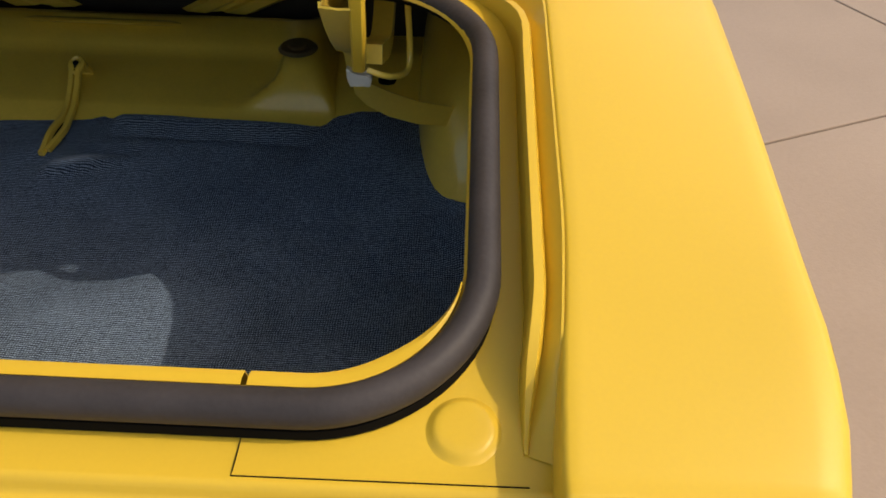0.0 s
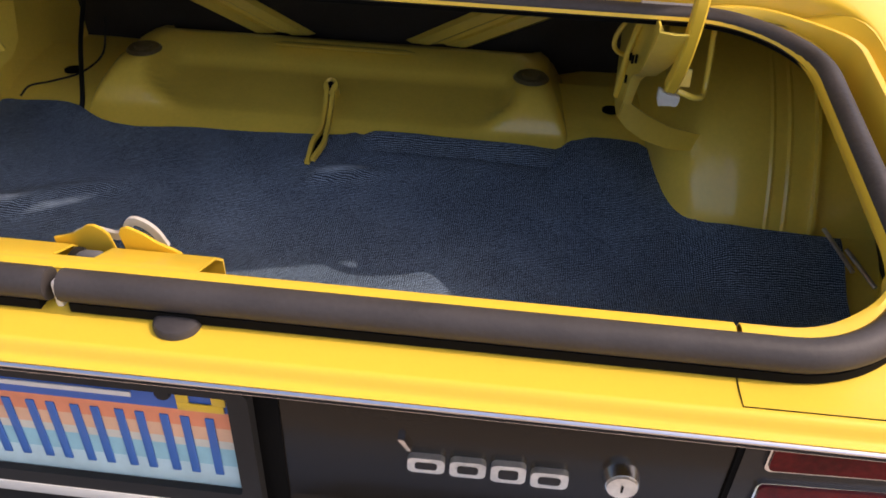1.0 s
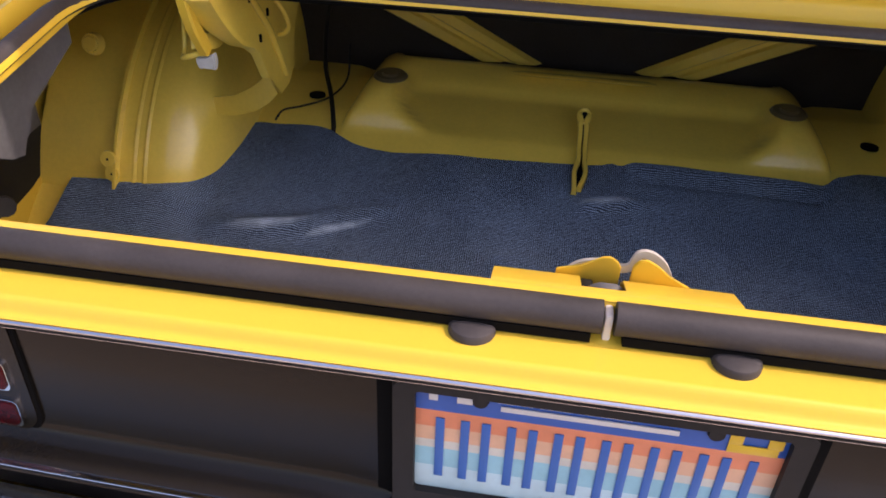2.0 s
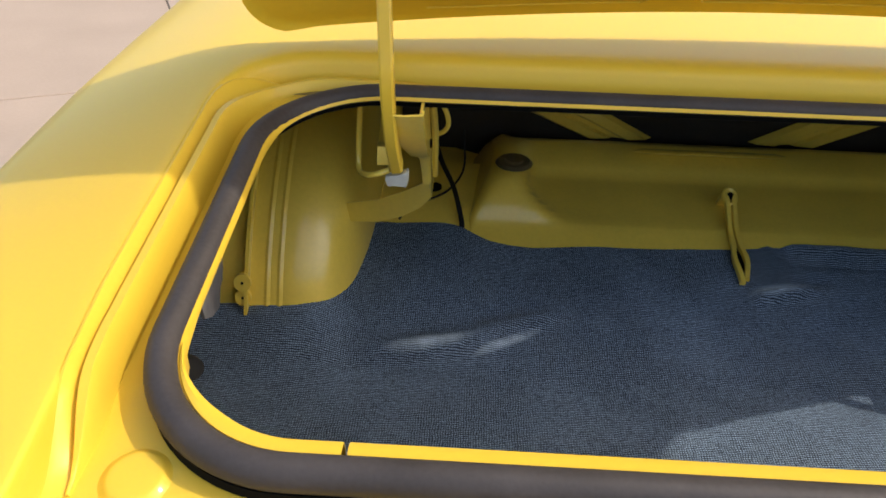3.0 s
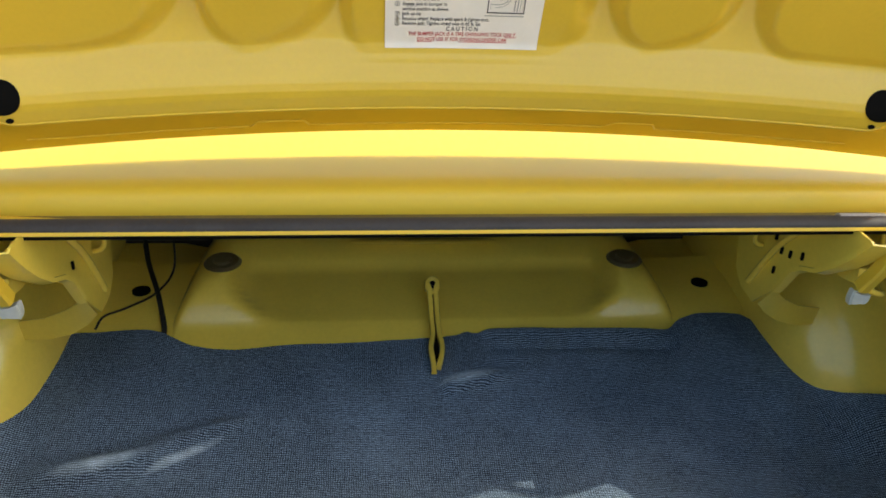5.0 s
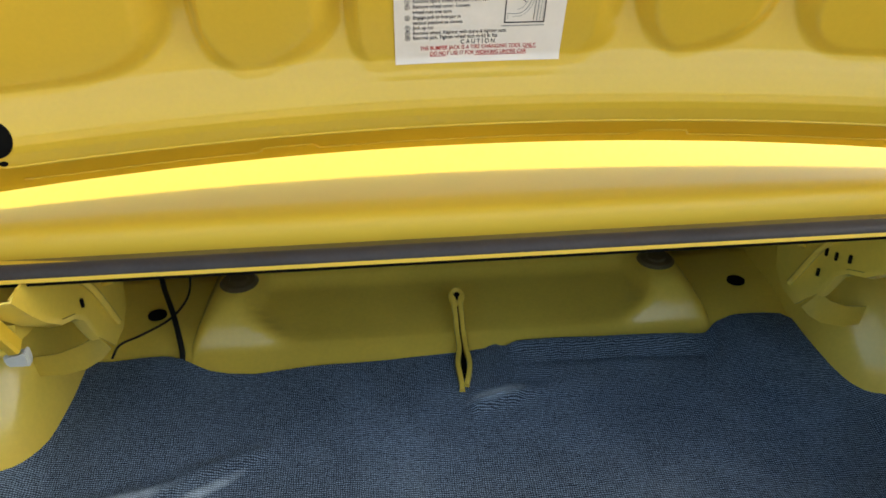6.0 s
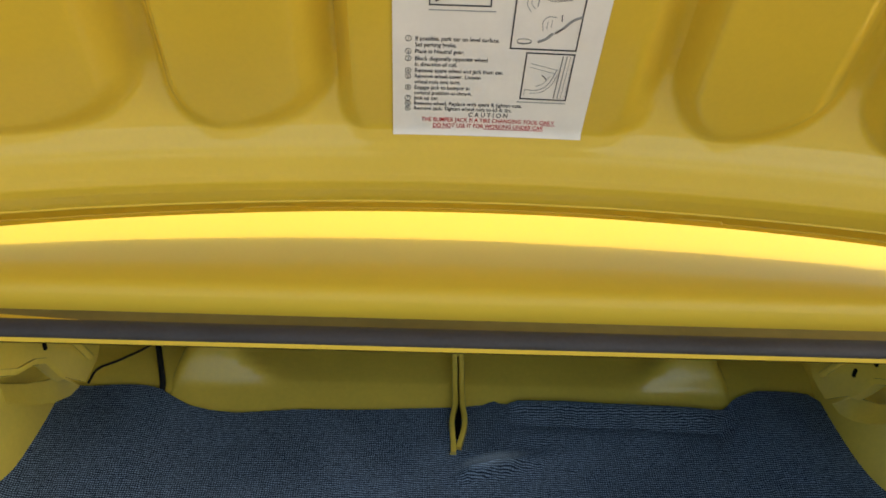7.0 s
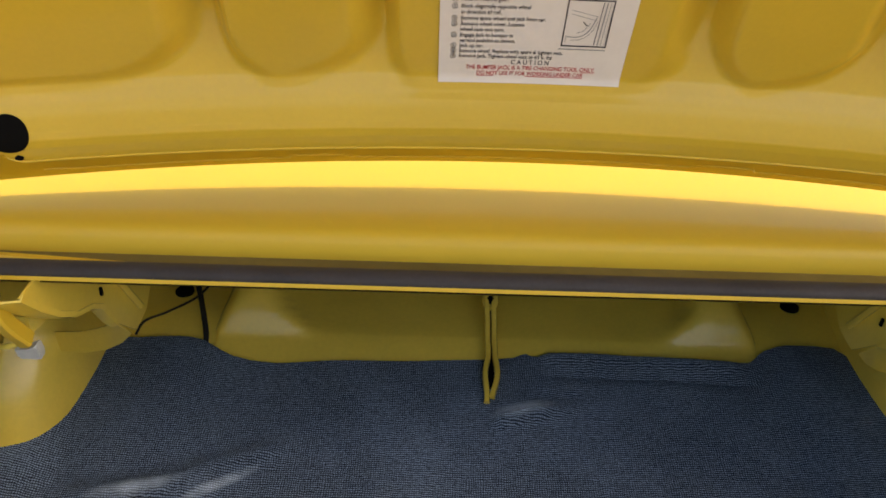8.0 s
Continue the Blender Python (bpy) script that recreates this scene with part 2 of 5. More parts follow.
def rounded(x0, x1, y0, y1, r, n=5):
    """Corner points of a rounded rectangle, anticlockwise."""
    r = min(r, (x1 - x0) / 2 - 1e-5, (y1 - y0) / 2 - 1e-5)
    out = []
    for cx, cy, a0 in ((x1 - r, y0 + r, -90), (x1 - r, y1 - r, 0), (x0 + r, y1 - r, 90), (x0 + r, y0 + r, 180)):
        for i in range(n + 1):
            a = radians(a0 + 90 * i / n)
            out.append((cx + r * cos(a), cy + r * sin(a)))
    return out


def plate(outline, place, depth, bm=None):
    """Extrudes a flat outline of (a, b); place(a, b, h) gives the point."""
    bm = bm or bmesh.new()
    lo = [bm.verts.new(place(a, b, 0)) for a, b in outline]
    hi = [bm.verts.new(place(a, b, depth)) for a, b in outline]
    n = len(lo)
    bm.faces.new(hi)
    bm.faces.new(lo[::-1])
    for i in range(n):
        bm.faces.new([lo[i], lo[(i + 1) % n], hi[(i + 1) % n], hi[i]])
    return bm


# ---- ground: concrete slabs with dark joints ----
bm = bmesh.new()
box(bm, -60, 60, -60, 60, -0.30, -0.008)
ground = tagged(part("ground", bm, joint_mat), "tan concrete paving with thin dark joints", "ground", kind="structure")
SLAB = radians(25.0)
gu, gn = Vector((cos(SLAB), sin(SLAB), 0)), Vector((-sin(SLAB), cos(SLAB), 0))
A0, AP, B0, BP = 0.925, 2.605, -0.25, 3.49
slab_bm = bmesh.new()
box(slab_bm, 0.005, BP - 0.005, 0.005, AP - 0.005, -0.03, 0.0, 0.004)
slab_me = bpy.data.meshes.new("slab")
slab_bm.to_mesh(slab_me)
slab_bm.free()
slab_me.materials.append(concrete)
for i in range(-6, 6):
    for j in range(-6, 7):
        ob = new("slab", slab_me)
        o = gu * (B0 + i * BP) + gn * (A0 + j * AP)
        ob.matrix_basis = Matrix.Translation(o) @ Matrix.Rotation(SLAB, 4, "Z")
        ob.parent = ground

# ---- the car ----
car = thing("car", "bright yellow vintage coupe with its trunk lid open, parked on concrete", "car")


def zs(y):
    """Height of the trunk opening's rim along the car."""
    return 0.832 + 0.165 * y


def opening(d, n=10):
    """The rim of the trunk opening, grown outwards by d; starts behind, goes anticlockwise."""
    hx, y0, y1 = 0.648 + d, 0.012 - d, 0.479 + d
    rr, rf = 0.10 + d, 0.115 + d
    pts = []
    for i in range(25):
        pts.append((-hx + rr + (2 * hx - 2 * rr) * i / 24, y0))
    for i in range(1, n + 1):
        a = radians(-90 + 90 * i / n)
        pts.append((hx - rr + rr * cos(a), y0 + rr + rr * sin(a)))
    for i in range(1, 13):
        pts.append((hx, y0 + rr + (y1 - rf - y0 - rr) * i / 12))
    for i in range(1, n + 1):
        a = radians(90 * i / n)
        pts.append((hx - rf + rf * cos(a), y1 - rf + rf * sin(a)))
    for i in range(1, 25):
        pts.append((hx - rf - (2 * hx - 2 * rf) * i / 24, y1))
    for i in range(1, n + 1):
        a = radians(90 + 90 * i / n)
        pts.append((-hx + rf + rf * cos(a), y1 - rf + rf * sin(a)))
    for i in range(1, 13):
        pts.append((-hx, y1 - rf - (y1 - rf - y0 - rr) * i / 12))
    for i in range(1, n):
        a = radians(180 + 90 * i / n)
        pts.append((-hx + rr + rr * cos(a), y0 + rr + rr * sin(a)))
    return pts


STEP_X, STEP_Y, LIP_Y, STEP_R = 0.716, 0.530, -0.0385, 0.115


def bow(x):
    """The tail bows forward towards its ends."""
    return 0.03 * x * x


def step_x(y):
    """Half width of the step beside the channel, narrowing towards the tail."""
    return STEP_X - 0.0115 * smoothstep(0.16, -0.06, y)


def step_line():
    """The line at which the channel round the opening steps up to the fenders and the deck."""
    pts = []
    for i in range(15):
        y = LIP_Y + (STEP_Y - STEP_R - LIP_Y) * i / 14
        pts.append((step_x(y), y))
    for i in range(1, 13):
        a = radians(90 * i / 12)
        pts.append((STEP_X - STEP_R + STEP_R * cos(a), STEP_Y - STEP_R + STEP_R * sin(a)))
    for i in range(1, 25):
        pts.append((STEP_X - STEP_R - (2 * STEP_X - 2 * STEP_R) * i / 24, STEP_Y))
    for i in range(1, 13):
        a = radians(90 + 90 * i / 12)
        pts.append((-STEP_X + STEP_R + STEP_R * cos(a), STEP_Y - STEP_R + STEP_R * sin(a)))
    for i in range(1, 15):
        y = STEP_Y - STEP_R - (STEP_Y - STEP_R - LIP_Y) * i / 14
        pts.append((-step_x(y), y))
    return pts


def channel_z(y):
    return zs(max(y, -0.02)) - 0.018


def cast_to(poly, p, c):
    """Where the ray from c through p meets the closed polygon."""
    d = (p[0] - c[0], p[1] - c[1])
    best = None
    n = len(poly)
    for i in range(n):
        a, b = poly[i], poly[(i + 1) % n]
        e = (b[0] - a[0], b[1] - a[1])
        den = d[0] * e[1] - d[1] * e[0]
        if abs(den) < 1e-12:
            continue
        t = ((a[0] - c[0]) * e[1] - (a[1] - c[1]) * e[0]) / den
        u = ((a[0] - c[0]) * d[1] - (a[1] - c[1]) * d[0]) / den
        if t > 0 and -1e-9 <= u <= 1 + 1e-9 and (best is None or t < best):
            best = t
    return (c[0] + d[0] * best, c[1] + d[1] * best)


# channel plate round the opening, with its drip ridge
rear_edge = [(-STEP_X + 2 * STEP_X * i / 24, LIP_Y) for i in range(1, 24)]
outer_poly = step_line() + rear_edge
inner = opening(0.0)
outer = [cast_to(outer_poly, p, (0, 0.25)) for p in opening(0.002)]
rows = []
for t, h in ((0.0, 0.004), (0.0, 0.018), (0.03, 0.022), (0.06, 0.018), (0.08, 0.002), (0.25, 0.0), (0.45, 0.0), (0.60, 0.0), (0.70, 0.0), (0.80, 0.0), (0.9, 0.0), (1.0, 0.0)):
    row = []
    for (xa, ya), (xb, yb) in zip(inner, outer):
        x, y = xa + (xb - xa) * t, ya + (yb - ya) * t
        raised = 0.0110 * smoothstep(0.36, 0.46, ya)
        hh = h + (0.0105 * smoothstep(0.08, 0.16, y) if t == 0.0 and h < 0.01 else 0.0)
        if t < 0.07 and h > 0.01:
            hh -= 0.0040 * smoothstep(0.36, 0.46, y)
        if t > 0.07:
            hh += raised * (1 - smoothstep(0.6, 1.0, t))
        row.append((x, y, channel_z(y) + hh))
    rows.append(row)
part("trunk_gutter", rows_mesh(rows, closed_u=True), paint, car)
# raised drip ridge along each side, fading out round the front corner
for sx in (1, -1):
    path = [(0.6995 - 0.0095 * smoothstep(0.10, -0.014, y), y) for y in [-0.014 + 0.400 * i / 36 for i in range(37)]]
    path += [(0.6995 - 0.105 + 0.105 * cos(radians(a)), 0.386 + 0.122 * sin(radians(a))) for a in range(9, 91, 9)]
    path += [(0.5945 - 0.30 * i / 12, 0.508) for i in range(1, 13)]
    pts = [(sx * x, y, channel_z(y)) for x, y in path]
    scales = [(0.25 + 0.75 * smoothstep(-0.014, 0.05, y), 0.06 + 0.94 * smoothstep(-0.016, 0.066, y) - 0.4 * smoothstep(0.40, 0.50, y) - 0.35 * smoothstep(0.62, 0.30, x)) for x, y in path]
    bm = sweep(pts, [(-0.0085, -0.004), (0.0085, -0.004), (0.0060, 0.012), (0.0040, 0.034), (0.0020, 0.038), (-0.0045, 0.038), (-0.0058, 0.035), (-0.0066, 0.012)], scales=scales)
    part("drip_ridge", bm, paint, car)
    # sloping face between the ridge and the fender's edge
    rows = [[], [], [], [], []]
    for (x, y), (ks, kh) in zip(path, scales):
        if x < 0.594:
            break
        ex, ey = cast_to(outer_poly, (x, y), (0.0, 0.25))
        top = zs(min(y, 0.5)) + 0.0242
        low = channel_z(y) + 0.020 * kh
        fade = smoothstep(0.598, 0.698, x) * smoothstep(-0.016, 0.060, y)
        for row, q in zip(rows, (1.12, 1.0, 0.8, 0.45, 0.08)):
            z = channel_z(y) + 0.0006 + (low + (top - low) * min(1.0, q) - channel_z(y)) * fade
            row.append((sx * (x + (ex - x) * q), y + (ey - y) * q, z))
    part("gutter_face", rows_mesh(rows), paint, car)

# inner rolled flange of the rear lip, cut at two slots
def flange_path(kind):
    if kind == 0:
        return [(-0.511 + 1.022 * i / 30, 0.012, 1.0) for i in range(31)]
    out = [(0.515 + 0.033 * i / 4, 0.012, 1.0) for i in range(4)]
    for i in range(17):
        a = radians(-90 + 82 * i / 16)
        out.append((0.548 + 0.10 * cos(a), 0.112 + 0.10 * sin(a), 1.0 - 0.85 * smoothstep(-60, -8, -90 + 82 * i / 16)))
    return out if kind > 0 else [(-x, y, w) for x, y, w in out]


for kind in (-1, 0, 1):
    path = flange_path(kind)
    rows = []
    for d, dz in ((-0.002, 0.0225), (0.004, 0.0235), (0.011, 0.021), (0.014, 0.014), (0.0145, 0.0)):
        row = []
        for x, y, w in path:
            cx = max(-0.548, min(0.548, x))
            n = Vector((cx - x, max(y, 0.112) - y if abs(x) <= 0.548 else 0.112 - y))
            n = Vector((0.0, 1.0)) if n.length < 1e-6 else n.normalized()
            row.append((x + n.x * d * w, y + n.y * d * w, channel_z(y) + dz))
        rows.append(row)
    part("lip_flange", thicken(rows_mesh(rows), 0.0012), paint, car)

# rear lip: the roll of sheet metal down to the bright moulding
prof = [(0.036, -0.0012), (0.004, -0.0006), (0.0, 0.0), (-0.0026, -0.0006), (-0.0046, -0.0022), (-0.0062, -0.0048), (-0.0075, -0.0078), (-0.0088, -0.0101), (-0.0106, -0.0115), (-0.0130, -0.0120), (-0.0147, -0.0125), (-0.0153, -0.0132), (-0.0143, -0.0138), (-0.002, -0.0140)]
rows = []
for dy, dz in prof:
    rows.append([(x, LIP_Y + dy, channel_z(LIP_Y) + dz) for x in [-0.706 + 1.412 * i / 60 for i in range(61)]])
part("rear_lip", rows_mesh(rows), paint, car)

# seams of the lip's end caps
for sx in (1, -1):
    bm = bmesh.new()
    path = [(sx * 0.513, 0.0 - 0.037 * i / 4, channel_z(-0.037 * i / 4) + 0.0004) for i in range(5)]
    path += [(sx * (0.513 + 0.178 * i / 8), -0.037 + 0.001 * i / 8, channel_z(-0.037) + 0.0004) for i in range(1, 9)]
    sweep(path, rect(0.0006, 0.0008), bm=bm)
    part("panel_seam", bm, dark_void, car)
    bm = bmesh.new()
    rows = []
    for r, h in ((0.0250, -0.0004), (0.0236, 0.0002), (0.0220, 0.0012), (0.0204, 0.0026), (0.0188, 0.0037), (0.0170, 0.0043), (0.0130, 0.0045), (0.006, 0.0046), (0.0, 0.0046)):
        rows.append([(sx * 0.651 + r * cos(2 * pi * i / 32), 0.001 + r * sin(2 * pi * i / 32), channel_z(0.001 + r * sin(2 * pi * i / 32)) + h) for i in range(32)])
    rows_mesh(rows, closed_u=True, bm=bm)
    bmesh.ops.remove_doubles(bm, verts=bm.verts[:], dist=1e-5)
    part("round_embossment", bm, paint, car)

# fenders and the deck in front of the opening, one skin with a rounded edge
OUTER_X = [(-0.09, 0.850), (-0.055, 0.868), (-0.01, 0.880), (0.036, 0.885), (0.112, 0.889), (0.263, 0.900), (0.57, 0.922), (0.85, 0.930), (1.3, 0.950), (2.2, 0.955)]
OUTER_Z = [(-0.09, 0.822), (-0.05, 0.831), (0.05, 0.853), (0.33, 0.870), (0.55, 0.877), (0.85, 0.884), (1.3, 0.890), (2.2, 0.90)]
FRONT = 1.9


def deck_z(x, y):
    """The upper skin: highest beside the opening, falling to the outer edge."""
    z = zs(y) + 0.024 if y < 0.5 else zs(0.5) + 0.024 + 0.075 * (y - 0.5)
    u = max(0.0, min(1.0, (abs(x) - STEP_X) / (interp(OUTER_X, y) - STEP_X)))
    return z + (interp(OUTER_Z, y) + 0.014 - z) * u ** 1.5


# the rear roll: (y, fall) of extra points behind the step line
ROLL = [(-0.030, -0.0665), (-0.0430, -0.066), (-0.0460, -0.056), (-0.0520, -0.038), (-0.0585, -0.021), (-0.0630, -0.0090), (-0.0650, -0.0040), (-0.0655, -0.0014), (-0.0635, 0.0)]
line = step_line()
rear = [(step_x(y), y, 0.0) for y in (-0.0615, -0.0585, -0.055, -0.052, -0.0485, -0.0465, -0.044)]
line = rear + [(x, y, 0.0) for x, y in line] + [(-x, y, d) for x, y, d in rear[::-1]]
line = [(step_x(y), y, d) for y, d in ROLL] + line + [(-step_x(y), y, d) for y, d in ROLL[::-1]]
outs = []
nl, nr_ = len(line), len(ROLL) + len(rear)
for k, (x, y, fall) in enumerate(line):
    s = 1 if x > 0 else -1
    if k < 15 + nr_ or k >= nl - 14 - nr_:
        outs.append((s * interp(OUTER_X, y), y + (0.006 if fall < -0.001 else 0.0)))
    elif k < 27 + nr_ or k >= nl - 26 - nr_:
        q = (k - 14 - nr_) / 12 if k < 27 + nr_ else (nl - 15 - nr_ - k) / 12
        y_side = STEP_Y - STEP_R
        if q < 0.6:
            yy = y_side + (FRONT - y_side) * (q / 0.6) ** 1.3
            outs.append((s * interp(OUTER_X, yy), yy))
        else:
            outs.append((s * (interp(OUTER_X, FRONT) + (0.6 - interp(OUTER_X, FRONT)) * (q - 0.6) / 0.4), FRONT))
    else:
        outs.append((x, FRONT))
rows = []
for t, dz in ((0.0, -0.042), (0.0, -0.012), (0.004, -0.004), (0.012, -0.001), (0.03, 0.0), (0.08, 0), (0.16, 0), (0.26, 0), (0.38, 0), (0.5, 0), (0.62, 0), (0.74, 0), (0.85, 0), (0.93, -0.001), (0.975, -0.005), (1.0, -0.014)):
    row = []
    for (xa, ya, fall), (xb, yb) in zip(line, outs):
        x, y = xa + (xb - xa) * t, ya + (yb - ya) * t
        front = min(1.0, max(0.0, (yb - 1.2) / 0.6))
        edge = dz if t < 0.5 else dz * (1 - front)
        top = deck_z(x, max(y, -0.052))
        if fall < 0.0 and t == 0.0:
            edge = 0.0
        elif t == 0.0 and y < -0.02:
            edge = max(dz, interp(ROLL[5::-1], y) - 0.0005)
        z = top + fall + edge * max(0.0, 1.0 + fall / 0.03)
        row.append((x, y, z))
    rows.append(row)
part("fenders_and_deck", rows_mesh(rows), paint, car, angle=50)

# outer sides of the two quarter panels and their rear ends
for sx in (1, -1):
    ys = [-0.064, -0.052, -0.03, 0.0, 0.05, 0.14, 0.33, 0.55, 0.85, 1.3, 1.9]
    rows = []
    for dx, dz in ((0.0, 0.0), (0.003, -0.012), (0.006, -0.04), (0.006, -0.10), (0.0, -0.22), (-0.02, -0.34), (-0.05, -0.46)):
        rows.append([(sx * (interp(OUTER_X, y) + dx), y, interp(OUTER_Z, y) + dz) for y in ys])
    part("quarter_side", rows_mesh(rows), paint, car)
    rows = []
    for y, z in ((-0.034, 0.790), (-0.036, 0.78), (-0.040, 0.72), (-0.022, 0.60), (-0.01, 0.42)):
        rows.append([(sx * 0.808, 0.02, z), (sx * 0.808, y + 0.004, z), (sx * 0.811, y, z), (sx * 0.832, y, z), (sx * 0.848, y + 0.004, z), (sx * 0.858, y + 0.02, z)])
    part("fender_rear_face", rows_mesh(rows), paint, car)

# weatherstrip: a grey rubber bulb with a black foot, butted at the middle of the rear lip
centre = opening(0.0140, 16)
centre = centre[12:] + centre[:12]
loop = [(x, y, channel_z(y) + 0.0185 - 0.0025 * smoothstep(0.36, 0.48, y)) for x, y in centre]
loop[0] = (0.005, loop[0][1], loop[0][2])
loop = loop + [(-0.005, loop[0][1], loop[0][2])]
bm = sweep(loop, disc(0.0125, 14, 0.0135), scales=[(1.0, 1.0 - 0.28 * smoothstep(0.36, 0.48, p[1])) for p in loop])
part("weatherstrip", bm, rubber, car, "grey-black rubber seal round the trunk opening")
foot = opening(0.0175, 16)
foot = foot[12:] + foot[:12]
foot = [(x, y, channel_z(y) + 0.005) for x, y in foot]
foot[0] = (0.012, foot[0][1], foot[0][2])
part("weatherstrip_foot", sweep(foot + [(-0.012, foot[0][1], foot[0][2])], rect(0.0125, 0.008)), dark_void, car)

bm = sweep([(x, 0.4975, channel_z(0.4905) + 0.0175) for x in (0.475, 0.495, 0.515, 0.535)], disc(0.0110, 14, 0.0094))
part("paper_tape", bm, mottle(material("grey_tape", (0.42, 0.41, 0.42), 0.6), (0.42, 0.41, 0.42), 0.15, 40.0, 200.0), car, "scrap of grey-white tape on the seal")

# rubber bump stops on the lip
for sx in (-0.101, 0.096):
    bm = bmesh.new()
    outline = [(-0.0185, 0.012)] + [(0.0185 * cos(radians(a)), 0.0145 * sin(radians(a))) for a in range(180, 361, 12)] + [(0.0185, 0.012)]
    rows = []
    for k, h in ((1.0, -0.001), (1.0, 0.0035), (0.95, 0.0062), (0.82, 0.0080), (0.5, 0.0090), (0.0, 0.0092)):
        rows.append([(sx + a * k, -0.011 + (b - 0.012) * 1.25 * k + 0.015, channel_z(-0.02) + h) for a, b in outline])
    rows_mesh(rows, closed_u=True, bm=bm)
    bmesh.ops.remove_doubles(bm, verts=bm.verts[:], dist=1e-5)
    part("bump_stop", bm, rubber, car)

# latch and its plate
bm = bmesh.new()
rows = []
LATCH_PROF = [(0.016, 0.8375), (0.026, 0.8365), (0.031, 0.8347), (0.060, 0.824), (0.074, 0.812), (0.074, 0.77)]
for columns, prof in (((-0.092, -0.088, -0.05, -0.021), LATCH_PROF), ((-0.021, 0.014), LATCH_PROF[:3]), ((0.014, 0.05, 0.098, 0.102), LATCH_PROF)):
    rows_mesh([[(x, dy, z) for x in columns] for dy, z in prof], bm=bm)
bmesh.ops.remove_doubles(bm, verts=bm.verts[:], dist=1e-6)
latch = part("latch_plate", thicken(bm, 0.002), paint, car, "yellow latch plate with a notch for its ear")
EAR_1 = [(0.012, 0.788), (0.011, 0.834), (0.007, 0.841), (0.001, 0.845), (-0.005, 0.844), (-0.012, 0.838), (-0.020, 0.831), (-0.041, 0.825), (-0.041, 0.815), (-0.020, 0.812), (-0.018, 0.788)]
EAR_2 = [(0.069, 0.812), (0.069, 0.819), (0.050, 0.829), (0.042, 0.838), (0.036, 0.843), (0.030, 0.846), (0.024, 0.844), (0.020, 0.837), (0.020, 0.812)]
for outline in (EAR_1, EAR_2):
    bm = plate(outline, lambda a, b, h: (a, 0.064 + h - 0.25 * (b - 0.83), b), 0.003)
    bmesh.ops.bevel(bm, geom=bm.edges[:], offset=0.0008, segments=2, affect="EDGES")
    part("latch_ear", bm, paint, latch)
bm = sweep(curve_path([(-0.034, 0.074, 0.814), (-0.022, 0.075, 0.825), (-0.006, 0.075, 0.829), (0.010, 0.075, 0.826), (0.020, 0.075, 0.829), (0.025, 0.075, 0.841), (0.034, 0.075, 0.842), (0.045, 0.075, 0.834), (0.053, 0.075, 0.819)], 36), rect(0.007, 0.004), up=(0, 1, 0))
part("latch_body", bm, zinc, latch, "pale zinc-plated latch jaw")
# black block added for the dark gap at the notch's left
bm = box(bmesh.new(), -0.021, -0.010, 0.046, 0.061, 0.808, 0.822, 0.002)
part("notch_gap_shade", bm, black, latch)
# grey bar added to stand for the shadow low in the notch
bm = sweep([(-0.010, 0.050, 0.817), (-0.004, 0.049, 0.821), (0.006, 0.049, 0.821), (0.013, 0.050, 0.816)], disc(0.006, 10))
part("notch_foot_shade", bm, grey_panel, latch)
bm = box(bmesh.new(), -0.003, 0.0035, -0.006, 0.010, 0.812, 0.836, 0.002)
part("seal_joint", bm, paper, car)


# ---- tail ----
def tail_y(x, z):
    return -0.030 + bow(x)


xs = [-0.84 + 1.68 * i / 48 for i in range(49)]
rows = []
for z, d in ((0.800, 0.01), (0.78, 0.0), (0.72, 0.0), (0.665, 0.0), (0.648, 0.0), (0.640, -0.0015), (0.635, -0.006), (0.631, -0.014), (0.6285, -0.025), (0.626, -0.031), (0.620, -0.032), (0.60, -0.025)):
    rows.append([(x, tail_y(x, 0.7) + d * smoothstep(0.165, 0.185, abs(x)), z) for x in xs])
part("tail_panel", rows_mesh(rows), panel_black, car, "black textured tail panel with a rolled lower edge")
# bright mouldings above and below; the upper one turns down round the lamps
def moulding(z, y, h, bowed, end_x, drop):
    path, scales = [], []
    for i in range(61):
        x = -end_x + 2 * end_x * i / 60
        path.append((x, y + bowed * bow(x), z))
        k = min(1.0, 0.15 + (end_x - abs(x)) / 0.05) if drop == 0 else 1.0 + 0.25 * smoothstep(0.742, 0.746, abs(x))
        scales.append((k, k))
    if drop > 0:
        turn = [(end_x + 0.024 * sin(radians(a)), y + 0.010 * (1 - cos(radians(a))), z - 0.024 * (1 - cos(radians(a)))) for a in range(12, 91, 13)]
        turn += [(end_x + 0.024 + 0.004 * u, y + 0.010 + 0.004 * u, z - 0.024 - drop * u) for u in (0.5, 1.0)]
        path = [(-a, b, c) for a, b, c in turn[::-1]] + path + turn
        scales = [(1.25, 1.25)] * len(turn) + scales + [(1.25, 1.25)] * len(turn)
    section = [(-0.006, -h / 2), (0.0006, -h / 2), (0.0014, -h / 2 + 0.0006), (0.0014, -0.0022), (0.0005, -0.0016), (0.0009, -0.0008), (0.0022, 0.0), (0.0029, 0.0010), (0.0027, 0.0022), (0.0014, h / 2 - 0.0013), (-0.0008, h / 2 - 0.0005), (-0.006, h / 2 - 0.0005)]
    strip = part("bright_moulding", sweep(path, section, scales=scales), chrome, car)
    groove = [(-0.001, -0.0031), (0.0020, -0.0031), (0.0020, -0.0013), (-0.001, -0.0013)]
    part("moulding_groove", sweep(path, groove, scales=scales), black, strip)


moulding(0.7925, -0.0525, 0.0095, 0.0, 0.781, 0.10)
